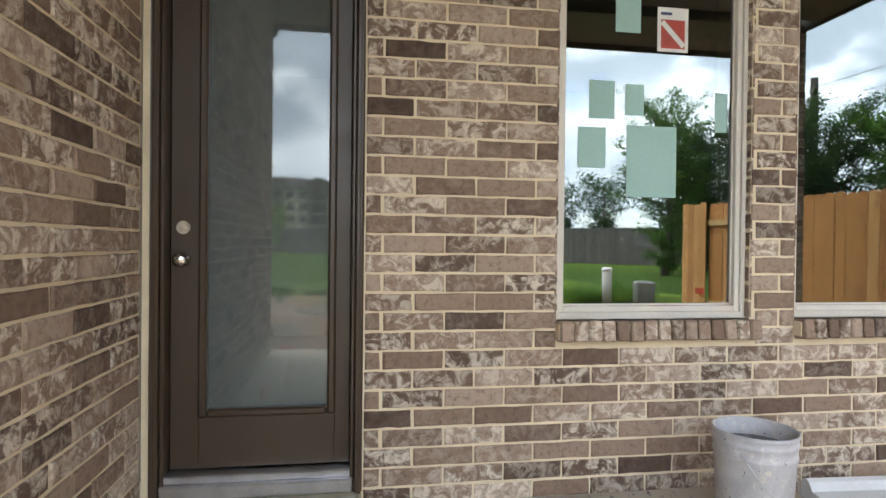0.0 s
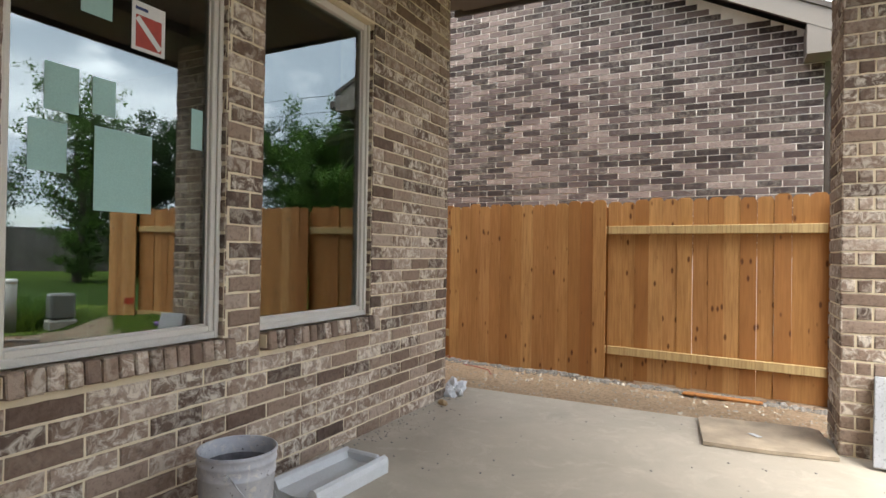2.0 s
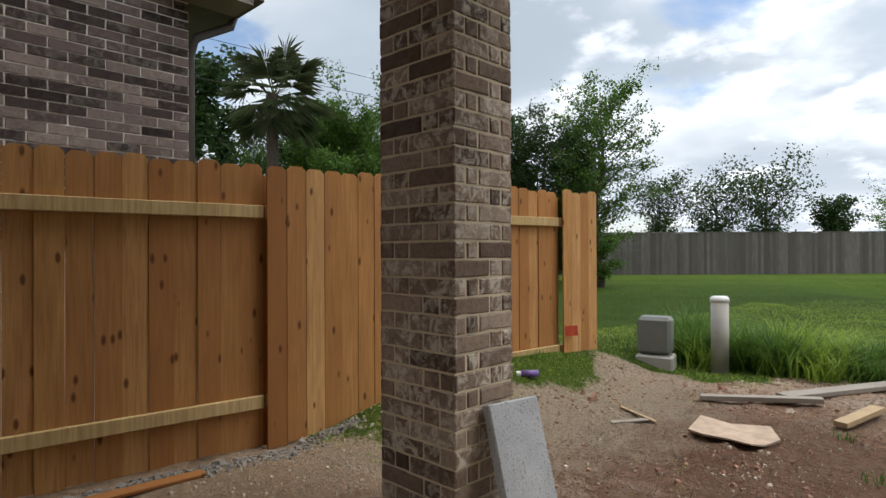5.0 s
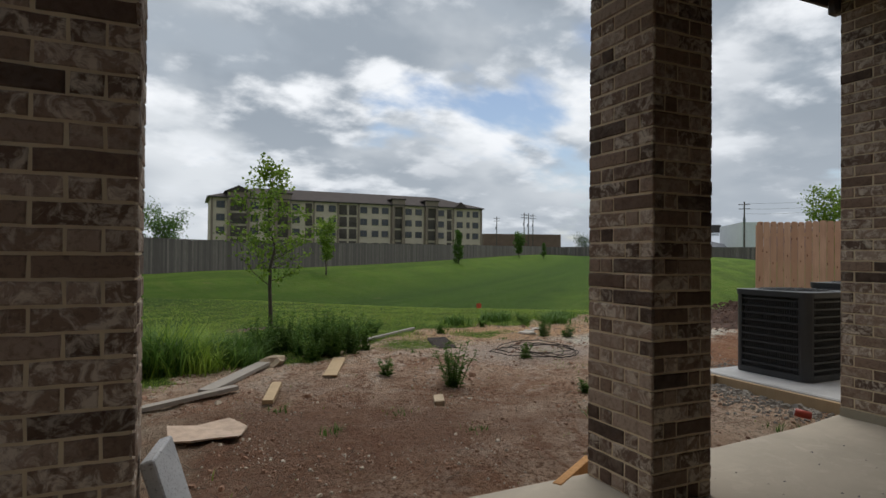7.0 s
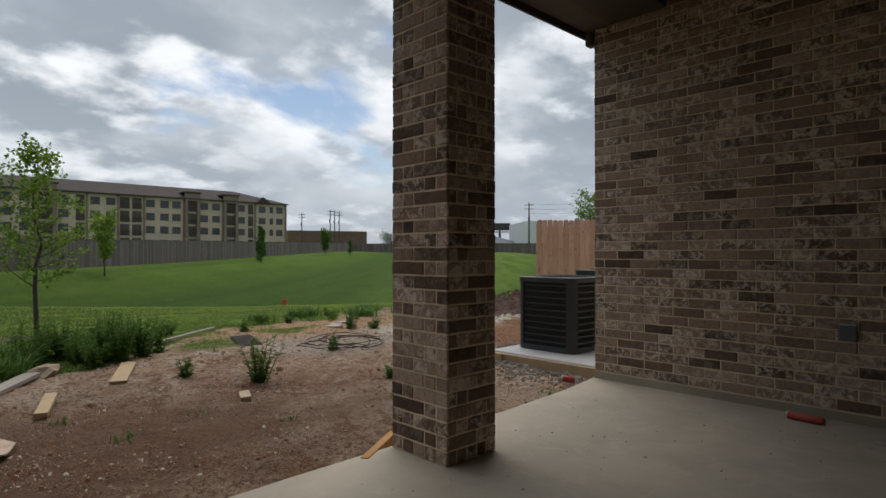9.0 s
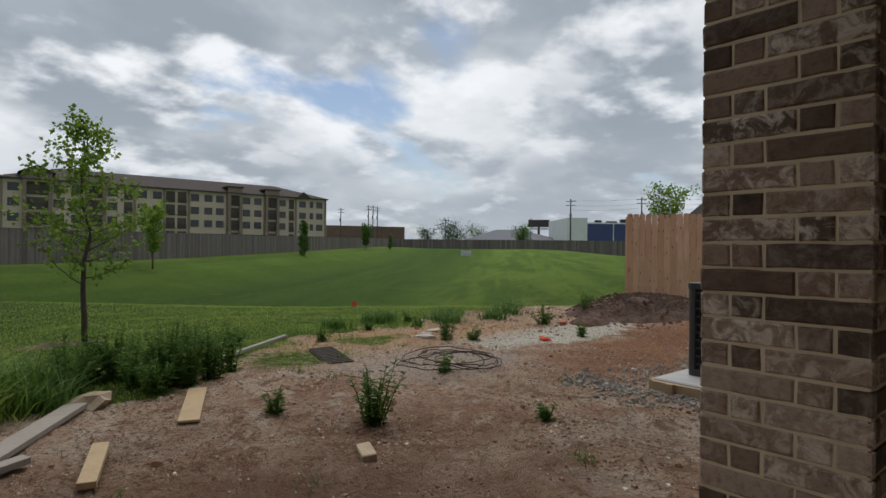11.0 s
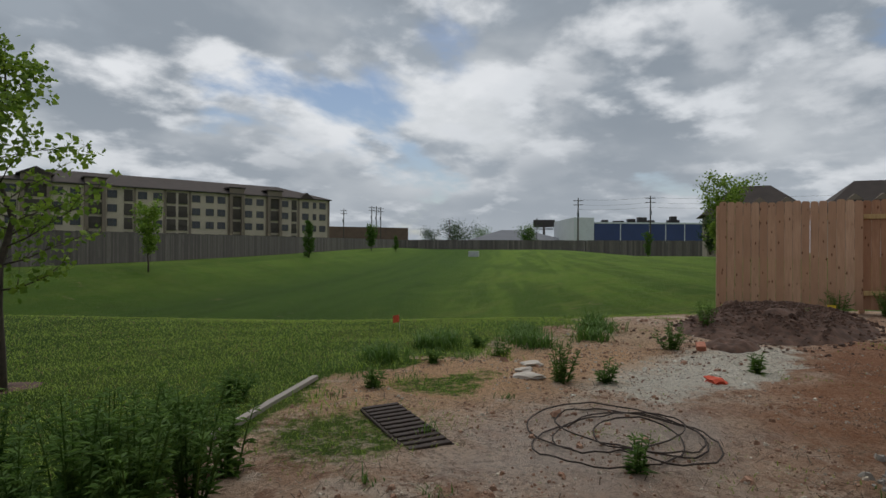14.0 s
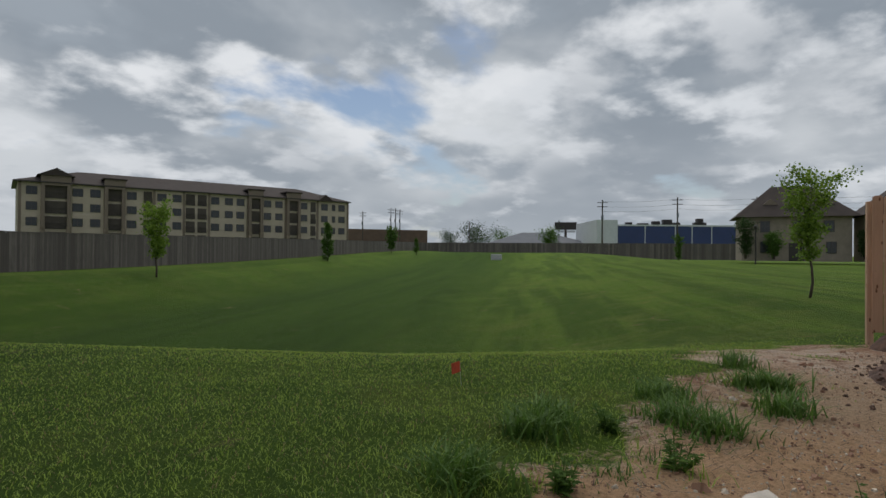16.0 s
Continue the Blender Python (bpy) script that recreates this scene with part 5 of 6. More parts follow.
for k, (x, y, h, w) in enumerate(((2.2, -5.67, 0.5, 0.55), (2.7, -6.18, 0.2, 0.24), (1.1, -5.01, 0.14, 0.22), (0.81, -6.51, 0.18, 0.2), (-0.48, -8.02, 0.36, 0.42), (-0.75, -7.75, 0.2, 0.3), (-2.75, -8.23, 0.34, 0.5), (-4.4, -8.62, 0.5, 0.5), (-0.85, -9.1, 0.22, 0.3), (0.86, -8.91, 0.2, 0.34), (1.95, -9.08, 0.24, 0.5), (2.4, -8.75, 0.3, 0.6), (2.9, -8.7, 0.3, 0.7), (-1.22, -9.8, 0.2, 0.34), (-0.1, -9.3, 0.16, 0.3), (-9.2, -7.6, 0.62, 0.8), (-8.9, -8.3, 0.5, 0.7), (-2.2, -7.1, 0.2, 0.3))):
    weed(LW, x, y, h, w, 200 + k)
for k in range(16):
    q = k / 15
    x, y = 3.62 - 1.05 * q + rng.uniform(-0.15, 0.15), -8.0 + 0.35 * math.sin(q * 3) + rng.uniform(-0.3, 0.45)
    weed("dense waist-high green weed thicket beside the lawn", x, y, rng.uniform(0.34, 0.6), 0.5, 240 + k)
for k in range(30):
    weed("tall grass clump along the lawn edge", rng.uniform(3.75, 6.2), rng.uniform(-8.3, -7.2), rng.uniform(0.25, 0.7), 0.35, 300 + k, "tuft", M_WEED if k % 3 else None)
for k, (x, y) in enumerate(((-1.69, -9.31), (-3.37, -9.56), (-1.74, -9.65), (-3.33, -9.76), (-0.71, -10.04), (-2.3, -10.0), (-4.2, -10.3), (0.2, -9.75), (-1.0, -10.2), (-2.6, -9.2), (1.3, -7.6), (0.3, -7.9), (5.9, -4.3), (6.3, -5.4), (0.45, -3.55), (0.25, -3.5), (1.8, -6.9), (0.1, -5.6), (2.0, -7.2), (3.0, -5.0), (3.6, -4.7), (2.6, -4.4), (3.9, -5.4), (1.6, -4.3))):
    big = k < 10
    weed("arching green grass tuft at the edge of the soil" if big else "small thin grass tuft on the bare soil", x, y, 0.24 if big else rng.uniform(0.06, 0.11), 0.36 if big else 0.14, 400 + k, "tuft", M_WEED)

for k in range(46):
    x = rng.uniform(-6.0, 1.6)
    weed("low green grass tuft along the edge of the bare soil", x, edge_y(x) + rng.uniform(-0.2, 0.75), rng.uniform(0.07, 0.14), rng.uniform(0.25, 0.5), 500 + k, "tuft", M_WEED if k % 3 else M_BLADE)


def lawn():
    """Short blades on the lawn next to the walk, and stragglers on the soil."""
    r = random.Random(21)
    rows = []
    while len(rows) < 120000:
        x, y = r.uniform(-12.0, 6.9), r.uniform(-23, -3.0)
        d = math.hypot(x - 2, y + 8)
        if r.random() > max(0.0, 1 - d / 13.5) ** 1.6:
            continue
        g = grassy(x, y)
        if r.random() < g * 1.0 + 0.004:
            rows.append((x, y, ground_z(x, y) - 0.005, r.uniform(0.014, 0.038) * (1 + 0.9 * (r.random() < 0.05)), r.uniform(0.4, 1.4), 0.0020 + 0.00032 * d))
    for name, mat, part_rows in (("lawn_grass", M_BLADE, rows[:109000]), ("dry_grass", M_DRYB, rows[109000:])):
        v, f = blades(part_rows, r)
        me = bpy.data.meshes.new(name)
        me.from_pydata(v, [], f)
        tagged(link(name, me, None, mat), "short mown grass blades on the lawn" if mat is M_BLADE else "dry straw-coloured grass blades among the lawn", "grass", kind="stuff")


lawn()


def litter():
    """Dead stems and straw lying flat on the bare soil."""
    r = random.Random(33)
    v, f = [], []
    while len(f) < 9000:
        x, y = r.uniform(-4.5, 5.2), r.uniform(-10.5, -3.6)
        if grassy(x, y) > 0.5 or noise.noise((x * 0.8, y * 0.8, 12.0)) < r.uniform(-0.5, 0.3):
            continue
        a, ln, w = r.uniform(0, 6.28), r.uniform(0.02, 0.10), r.uniform(0.0012, 0.0028)
        c, s = math.cos(a), math.sin(a)
        z = ground_z(x, y) + 0.006
        lift = r.uniform(0.0, 0.02)
        o = len(v)
        v += [(x - s * w, y + c * w, z), (x + s * w, y - c * w, z), (x + c * ln + s * w, y + s * ln - c * w, z + lift), (x + c * ln - s * w, y + s * ln + c * w, z + lift)]
        f.append((o, o + 1, o + 2, o + 3))
    me = bpy.data.meshes.new("straw_litter")
    me.from_pydata(v, [], f)
    tagged(link("straw_litter", me, None, M_STRAW), "dark dead stems and straw scattered over the bare soil", "straw", kind="stuff")


M_STRAW = leaf_mat("dead_straw", (0.07, 0.045, 0.028), (0.24, 0.17, 0.10))
litter()


# ---- things on the patio ----
M_PLASTIC = Nodes("spattered_plastic")
_s = M_PLASTIC
_c = _s.mix(_s.span(_s.noise(9, 5, 0.6, warp=0.6), 0.4, 0.65), (0.44, 0.44, 0.47), (0.56, 0.56, 0.58))
_c = _s.mix(_s.span(_s.noise(22, 5, 0.7, warp=1.0), 0.55, 0.66, 0, 0.8), _c, (0.68, 0.64, 0.58))
_c = _s.mix(_s.span(_s.noise(50, 4, 0.6), 0.66, 0.7, 0, 0.9), _c, (0.10, 0.09, 0.085))
_s.bump(_s.noise(40, 4), 0.3, 0.004)
M_PLASTIC = _s.done(_c, 0.5)
M_INSIDE = plain("mortar_crust", (0.22, 0.21, 0.22), 0.9, vary=0.5, scale=14, bump=0.6, fine=60)
M_WIRE = plain("galvanised_wire", (0.55, 0.55, 0.56), 0.35, 1.0, 0.1)

bucket = thing("bucket", "mortar-spattered grey plastic bucket against the brick wall", "bucket", pose(2.36, -0.325, 0, 0, 0, 30))
bm = lathe([(0.0, 0.004), (0.125, 0.004), (0.131, 0.012), (0.146, 0.27), (0.150, 0.274), (0.150, 0.282), (0.147, 0.286), (0.149, 0.318), (0.153, 0.322), (0.153, 0.330), (0.150, 0.334), (0.151, 0.352), (0.155, 0.356), (0.155, 0.366), (0.151, 0.37), (0.147, 0.366), (0.146, 0.30)], 48)
part("body", bm, M_PLASTIC, bucket, smooth=True)
part("inside", lathe([(0.1459, 0.30), (0.140, 0.22), (0.128, 0.06), (0.0, 0.055)], 48), M_INSIDE, bucket, "crusted dark inside", True)
bm = tube([(0.152 * math.cos(a), -0.02 - 0.155 * abs(math.sin(a)) * 0.9, 0.30 - 0.20 * math.sin(a)) for a in [math.pi * k / 16 for k in range(17)]], 0.0024, 6)
part("handle", bm, M_WIRE, bucket, "thin wire bail handle", True)
part("grip", tube([(-0.035, -0.162, 0.101), (0.035, -0.162, 0.101)], 0.008, 8), M_ALMOND, bucket, "white plastic grip")
for q in (-1, 1):
    part("ear", lathe([(0.0, 0.0), (0.013, 0.0), (0.012, 0.010), (0.0, 0.011)], 12), M_PLASTIC, bucket).matrix_basis = pose(q * 0.149, 0, 0.302, 0, 90 * q, 0)
solo("scrap_board", box((-0.10, -0.004, 0), (0.10, 0.004, 0.20), 0.001), M_CONC, "grey scrap board standing in the bucket", "scrap", pose(2.34, -0.275, 0.075, 18, 0, 12))

sb = bmesh.new()
prof = [(-0.15, 0.0), (0.15, 0.0), (0.152, 0.055), (0.145, 0.078), (0.125, 0.088), (0.105, 0.078), (0.085, 0.045), (0.0, 0.035), (-0.085, 0.045), (-0.105, 0.078), (-0.125, 0.088), (-0.145, 0.078), (-0.152, 0.055)]
prism(prof, -0.27, 0.27, "x", sb)
box((0.235, -0.10, 0.02), (0.272, 0.10, 0.085), 0.01, sb)
M_SPLASH = plain("pale_precast", (0.62, 0.63, 0.64), 0.75, vary=0.06, scale=7, bump=0.12)
solo("splash_block", sb, M_SPLASH, "pale grey precast concrete splash block on the patio", "splash block", pose(2.985, -0.31, 0.002, 0, 0, -3))

ply = prism([(-0.30, -0.36), (0.26, -0.37), (0.31, -0.32), (0.31, 0.30), (0.26, 0.36), (-0.31, 0.35), (-0.33, 0.0)], 0, 0.022)
solo("plywood_sheet", ply, M_PLY, "dirty plywood offcut with rounded corners lying by the pillar", "board", pose(4.905, -2.235, 0.004, 0, 0, 5))
s = Nodes("speckled_precast")
cc = s.mix(s.span(s.noise(6, 4), 0.35, 0.65), (0.42, 0.43, 0.45), (0.52, 0.53, 0.55))
pits = s.noise(85, 3, 0.6)
cc = s.mix(s.span(pits, 0.58, 0.64, 0, 0.7), cc, (0.20, 0.20, 0.21))
s.bump(pits, 0.5, 0.006)
M_SPECK = s.done(cc, 0.85)
blk = box((0, -0.025, 0), (0.285, 0.025, 0.50), 0.006)
solo("concrete_slab", blk, M_SPECK, "speckled grey concrete slab leaning on the brick pillar", "slab", Matrix.Translation((4.600, -2.765, 0.010)) @ pose(0, 0, 0, 0, 0, -101) @ pose(0, 0, 0, -17, 0, 0))
solo("paper_scrap", box((-0.04, -0.02, 0), (0.04, 0.02, 0.002)), M_SPLASH, "white paper scrap on the plywood", "litter", pose(4.85, -2.2, 0.029, 3, 0, 40))


def lump(name, label, cat, x, y, z, size, mat, seed, flat=0.6, sub=2, rough=0.35, group=""):
    r = random.Random(seed)
    bm = bmesh.new()
    bmesh.ops.create_icosphere(bm, subdivisions=sub, radius=1)
    off = Vector((r.uniform(-9, 9), r.uniform(-9, 9), r.uniform(-9, 9)))
    for v in bm.verts:
        k = 1 + rough * noise.noise(v.co * 1.6 + off) + rough * 0.6 * noise.noise(v.co * 4 + off)
        v.co = Vector((v.co.x * size[0] * k, v.co.y * size[1] * k, max(-0.35, v.co.z) * size[2] * k))
    return solo(name, bm, mat, label, cat, pose(x, y, z, 0, 0, r.uniform(0, 360)), group)


M_BAG = plain("white_plastic_film", (0.72, 0.72, 0.74), 0.35, vary=0.12, scale=30, bump=0.8, fine=45)
lump("plastic_bag", "crumpled white plastic bag at the wall corner", "bag", 4.93, -0.03, 0.03, (0.10, 0.075, 0.085), M_BAG, 3, rough=0.8, sub=3)
M_TANROCK = plain("tan_rock", (0.50, 0.36, 0.20), 0.9, vary=0.4, scale=30, bump=0.6)
lump("rock", "tan broken rock beside the wall", "rock", 4.6, -0.10, 0.012, (0.055, 0.03, 0.028), M_TANROCK, 4)
M_RED = plain("red_plastic", (0.42, 0.055, 0.035), 0.45, vary=0.2, scale=20)
cart = thing("caulk_tube", "empty red caulk tube lying on the patio", "tube", pose(0.20, -1.57, 0.028, 0, 0, 84))
part("barrel", tube([(-0.11, 0, 0), (0.10, 0, 0), (0.115, 0, 0)], [0.026, 0.026, 0.022], 16), M_RED, cart, smooth=True)
part("end_cap", tube([(-0.118, 0, 0), (-0.108, 0, 0)], 0.027, 16), M_ALU, cart)
lump("mortar_crumb", "grey mortar crumb on the patio", "rubble", 0.42, -1.12, 0.008, (0.035, 0.022, 0.016), M_CONC, 6)
ob = thing("outlet_box", "grey weatherproof outlet cover on the side wall", "outlet", pose(0.0, -1.36, 0.62))
part("cover", box((0, -0.055, -0.06), (0.022, 0.055, 0.06), 0.008), M_GREYROOF, ob)
part("hinge", tube([(0.022, -0.05, 0.055), (0.022, 0.05, 0.055)], 0.005, 8), M_ALU, ob)
r = random.Random(77)
grit_v, grit_f = [], []
for k in range(420):
    x, y = r.uniform(0.2, 5.1), r.uniform(-2.9, -0.05)
    if r.random() < 0.5:
        y = -0.02 - abs(r.gauss(0, 0.12))
        x = r.uniform(1.5, 4.8)
    q = r.uniform(0.002, 0.009)
    o = len(grit_v)
    grit_v += [(x - q, y - q * 0.6, 0.0005), (x + q, y - q, 0.0005), (x + q * 0.4, y + q, 0.0005), (x, y, q * 0.8)]
    grit_f += [(o, o + 1, o + 3), (o + 1, o + 2, o + 3), (o + 2, o, o + 3)]
me = bpy.data.meshes.new("patio_grit")
me.from_pydata(grit_v, [], grit_f)
tagged(link("patio_grit", me, None, M_INSIDE), "scattered mortar crumbs and grit on the patio", "grit", kind="stuff")

# stickers on the window
M_PAPER = plain("pale_paper", (0.36, 0.56, 0.52), 0.7, vary=0.05, scale=8, bump=0.02)
M_WHITE = plain("white_paper", (0.75, 0.75, 0.73), 0.6, vary=0.04, scale=8, bump=0.02)
for k, (x0, z0, x1, z1) in enumerate(((2.01, 1.295, 2.25, 1.615), (1.78, 1.42, 1.91, 1.60), (1.83, 1.64, 1.95, 1.81), (2.00, 1.66, 2.09, 1.80), (1.95, 2.03, 2.07, 2.38), (2.44, 1.60, 2.50, 1.78))):
    solo("paper_sheet", box((x0, 0.0765, z0), (x1, 0.0772, z1)), M_PAPER, "pale green-white paper sheet stuck on the window", "paper", group="sheets on the window")
st = thing("window_sticker", "white and red warning sticker on the window", "sticker", pose(2.225, 0.0765, 1.955))
part("card", box((-0.075, -0.0006, 0), (0.075, 0.0, 0.20)), M_WHITE, st)
part("red_panel", box((-0.058, -0.0014, 0.015), (0.058, -0.0008, 0.145)), M_RED, st, "red panel")
b = box((-0.075, -0.0026, -0.012), (0.075, -0.0016, 0.012))
part("slash", b, M_WHITE, st, "white diagonal bar").matrix_basis = pose(0, 0, 0.08, 0, 45, 0)
part("writing", box((-0.06, -0.0014, 0.165), (-0.005, -0.0008, 0.178)), M_BLUE, st, "small blue line of writing")

# ---- condensers ----
M_AC = plain("charcoal_enamel", (0.035, 0.037, 0.040), 0.42, vary=0.12, scale=6, bump=0.05)
M_ACD = plain("coil_black", (0.012, 0.012, 0.013), 0.7, vary=0.4, scale=60, bump=0.3)
M_YEL = plain("yellow_label", (0.68, 0.62, 0.03), 0.6, vary=0.05, scale=10, bump=0.0)


def rounded(w, c, n=5):
    pts = []
    for q, (sx, sy) in enumerate(((1, 1), (-1, 1), (-1, -1), (1, -1))):
        for k in range(n + 1):
            a = math.pi / 2 * (q + k / n)
            pts.append((sx * (w - c) + c * math.cos(a), sy * (w - c) + c * math.sin(a)))
    return pts


def condenser(x, y, size, h, labels):
    a = thing("air_conditioner", "dark charcoal outdoor condenser with louvred sides on a pad", "air conditioner", pose(x, y, 0.02), "outdoor condensers")
    w, c = size / 2, 0.09
    part("coil", prism(rounded(w - 0.03, c - 0.02), 0.06, h - 0.05), M_ACD, a, "black finned coil")
    part("base_pan", prism(rounded(w, c), 0.0, 0.06), M_AC, a)
    part("top_rim", prism(rounded(w + 0.008, c), h - 0.055, h), M_AC, a, "glossy top rim")
    for q in range(4):
        cx, cy = (1, 1, -1, -1)[q] * (w - c), (1, -1, -1, 1)[q] * (w - c)
        a0 = (0, -90, 180, 90)[q]
        bm = bmesh.new()
        ring = [(math.cos(radians(a0 + t)) * c, math.sin(radians(a0 + t)) * c) for t in range(0, 91, 15)]
        ln = 0.055
        d0, d1 = Vector(ring[0]).orthogonal().normalized(), Vector(ring[-1]).orthogonal().normalized()
        line = [(ring[0][0] + d0.x * -0 , ring[0][1])] + ring + [ring[-1]]
        pts = [(cx + p[0], cy + p[1]) for p in ring]
        inner = [(cx + p[0] * 0.75, cy + p[1] * 0.75) for p in ring]
        prism(pts + inner[::-1], 0.06, h - 0.055, "z", bm)
        part("corner_post", bm, M_AC, a)
    for k in range(10):
        z = 0.10 + (h - 0.2) * k / 9.0
        lo = prism(rounded(w - 0.004, c - 0.002), z, z + 0.016)
        part("louvre", lo, M_AC, a)
    for side in range(4):
        bm = bmesh.new()
        n = 26
        for k in range(n):
            p = -w + 0.10 + (2 * w - 0.2) * k / (n - 1)
            box((p - 0.002, w - 0.016, 0.06), (p + 0.002, w - 0.010, h - 0.055), bm=bm)
        tagged(part("wire_guard", bm, M_AC, a), kind="stuff").matrix_basis = pose(0, 0, 0, 0, 0, 90 * side)
    bm = bmesh.new()
    for k in range(7):
        rr = 0.05 + k * (w - 0.12) / 6
        tube([(rr * math.cos(t * math.pi / 16), rr * math.sin(t * math.pi / 16), h + 0.02 - 0.012 * k / 6) for t in range(33)], 0.003, 5, bm)
    for k in range(10):
        t = k * math.pi / 5
        tube([(0.04 * math.cos(t), 0.04 * math.sin(t), h + 0.022), ((w - 0.05) * math.cos(t), (w - 0.05) * math.sin(t), h + 0.005)], 0.003, 5, bm)
    part("fan_grille", bm, M_AC, a, "black wire fan grille")
    part("fan_hub", tube([(0, 0, h - 0.05), (0, 0, h + 0.022)], 0.05, 16), M_ACD, a)
    if labels:
        part("access_panel", box((w - 0.002, -0.24, 0.06), (w + 0.010, 0.24, h - 0.06), 0.004), M_AC, a, "smooth access panel")
        part("energy_label", box((w + 0.0104, -0.02, h - 0.34), (w + 0.012, 0.13, h - 0.08)), M_YEL, a, "yellow energy label")
        part("rating_plate", box((w + 0.0104, 0.0, 0.22), (w + 0.012, 0.10, 0.42)), M_WHITE, a, "white rating plate")
        for k in range(3):
            part("writing", box((w + 0.0122, -0.005, h - 0.13 - 0.05 * k), (w + 0.0126, 0.11, h - 0.118 - 0.05 * k)), M_DARK, a)
    return a


bm = box((-3.2, -5.02, -0.16), (-0.44, -3.42, 0.015), 0.012)
solo("equipment_pad", bm, M_CONC, "grey concrete pad under the condensers", "pad")
bm = box((-3.2, -5.07, -0.16), (-0.44, -5.024, -0.005), 0.004)
solo("form_board", bm, M_LUMBER, "wooden form board along the concrete pad", "board", group="form boards")
bm = box((-0.437, -5.02, -0.16), (-0.395, -3.42, -0.005), 0.004)
solo("form_board", bm, M_LUMBER, "wooden form board along the concrete pad", "board", group="form boards")
solo("form_stake", box((-0.39, -4.86, -0.2), (-0.35, -4.79, 0.0), 0.004), M_LUMBER, "short wooden stake holding the form board", "stake")
condenser(-1.19, -4.50, 0.80, 0.86, False)
condenser(-2.30, -4.42, 0.80, 0.92, True)
bm = tube([(-1.9, -3.9, 0.5), (-1.75, -3.75, 0.3), (-1.5, -3.62, 0.22), (-1.2, -3.5, 0.25), (-1.1, -3.37, 0.3)], 0.035, 8)
solo("line_set", bm, M_ACD, "black insulated refrigerant line to the wall", "pipe", smooth=True)


# ---- yard litter ----
def plank(label, a, b, w, t, mat, z=None, roll=0.0, name="lumber_board"):
    a, b = Vector(a), Vector(b)
    ln = (b - a).length
    za, zb = ground_z(*a) + t * 0.5, ground_z(*b) + t * 0.5
    bm = box((0, -w / 2, 0), (ln, w / 2, t), 0.003)
    for v in bm.verts:
        v.co.z += 0.006 * math.sin(v.co.x * 2.0)
    m = pose(a.x, a.y, za, 0, 0, math.degrees(math.atan2(b.y - a.y, b.x - a.x))) @ pose(0, 0, 0, roll, -math.degrees(math.atan2(zb - za, ln)), 0)
    return solo(name, bm, mat, label, "board", m, "scrap boards")


plank("grey weathered board lying in the dirt", (4.95, -5.80), (4.15, -6.15), 0.085, 0.038, M_LUMBERG)
plank("pale weathered board propped on another", (4.42, -6.10), (3.78, -7.15), 0.14, 0.038, M_LUMBERG)
plank("short pale wood offcut on the soil", (3.95, -5.62), (3.80, -6.12), 0.09, 0.038, M_LUMBER)
plank("pale yellow board offcut on the soil", (3.25, -6.33), (2.95, -7.10), 0.14, 0.02, M_LUMBER)
plank("grey timber edging along the lawn", (2.35, -8.30), (1.14, -9.35), 0.055, 0.035, M_LUMBERG)
plank("reddish board beside the brick pillar", (2.82, -3.10), (2.40, -3.36), 0.05, 0.11, M_CEDAR)
plank("loose cedar board by the fence", (6.45, -2.3), (6.5, -1.65), 0.09, 0.02, M_CEDAR)
plank("thin lath on the soil", (5.3, -5.1), (4.95, -4.95), 0.03, 0.012, M_LUMBER)
plank("thin lath on the soil", (5.2, -4.75), (5.0, -5.0), 0.05, 0.012, M_LUMBERG)
plank("short board on the grass by the fence", (6.2, -3.5), (6.0, -4.05), 0.09, 0.02, M_LUMBER)
plank("pale plank lying on the far lawn", (-21.0, -13.5), (-24.0, -13.0), 0.4, 0.05, M_LUMBER)
plank("pale plank on the dirt mound", (-8.0, -8.9), (-7.4, -8.3), 0.12, 0.03, M_LUMBER)
M_BOARD = plain("wet_cardboard", (0.50, 0.38, 0.29), 0.9, vary=0.25, scale=12, bump=0.3)
r = random.Random(5)
pts = [(-0.24, -0.10), (-0.02, -0.2), (0.16, -0.28), (0.30, -0.06), (0.26, 0.12), (0.10, 0.16), (0.02, 0.30), (-0.10, 0.2), (-0.22, 0.12)]
bm = prism(pts, 0, 0.012)
for v in bm.verts:
    v.co.z += 0.05 * noise.noise(v.co * 4 + Vector((3, 1, 0))) + 0.02
solo("cardboard_sheet", bm, M_BOARD, "torn tan sheet of cardboard on the soil", "cardboard", pose(4.42, -5.02, ground_z(4.42, -5.02) + 0.01, 0, 0, 35))
M_ROCK = plain("limestone", (0.42, 0.33, 0.23), 0.95, vary=0.35, scale=9, bump=0.7, fine=40)
lump("boulder", "large tan broken rock beside the weeds", "rock", 3.66, -7.19, -0.03, (0.17, 0.10, 0.10), M_ROCK, 11, rough=0.9)
M_FLAT = plain("pale_flagstone", (0.50, 0.45, 0.39), 0.9, vary=0.2, scale=9, bump=0.4)
for k, (x, y, s) in enumerate(((-0.37, -8.28, 0.17), (-0.79, -8.61, 0.15), (-0.55, -8.5, 0.12))):
    lump("flat_stone", "pale flat broken stone on the soil", "rock", x, y, ground_z(x, y) + 0.01, (s * 0.85, s * 0.5, 0.03), M_FLAT, 20 + k, rough=0.5, group="flat stones")
M_REDB = plain("red_brick", (0.40, 0.15, 0.09), 0.9, vary=0.25, scale=20, bump=0.5)
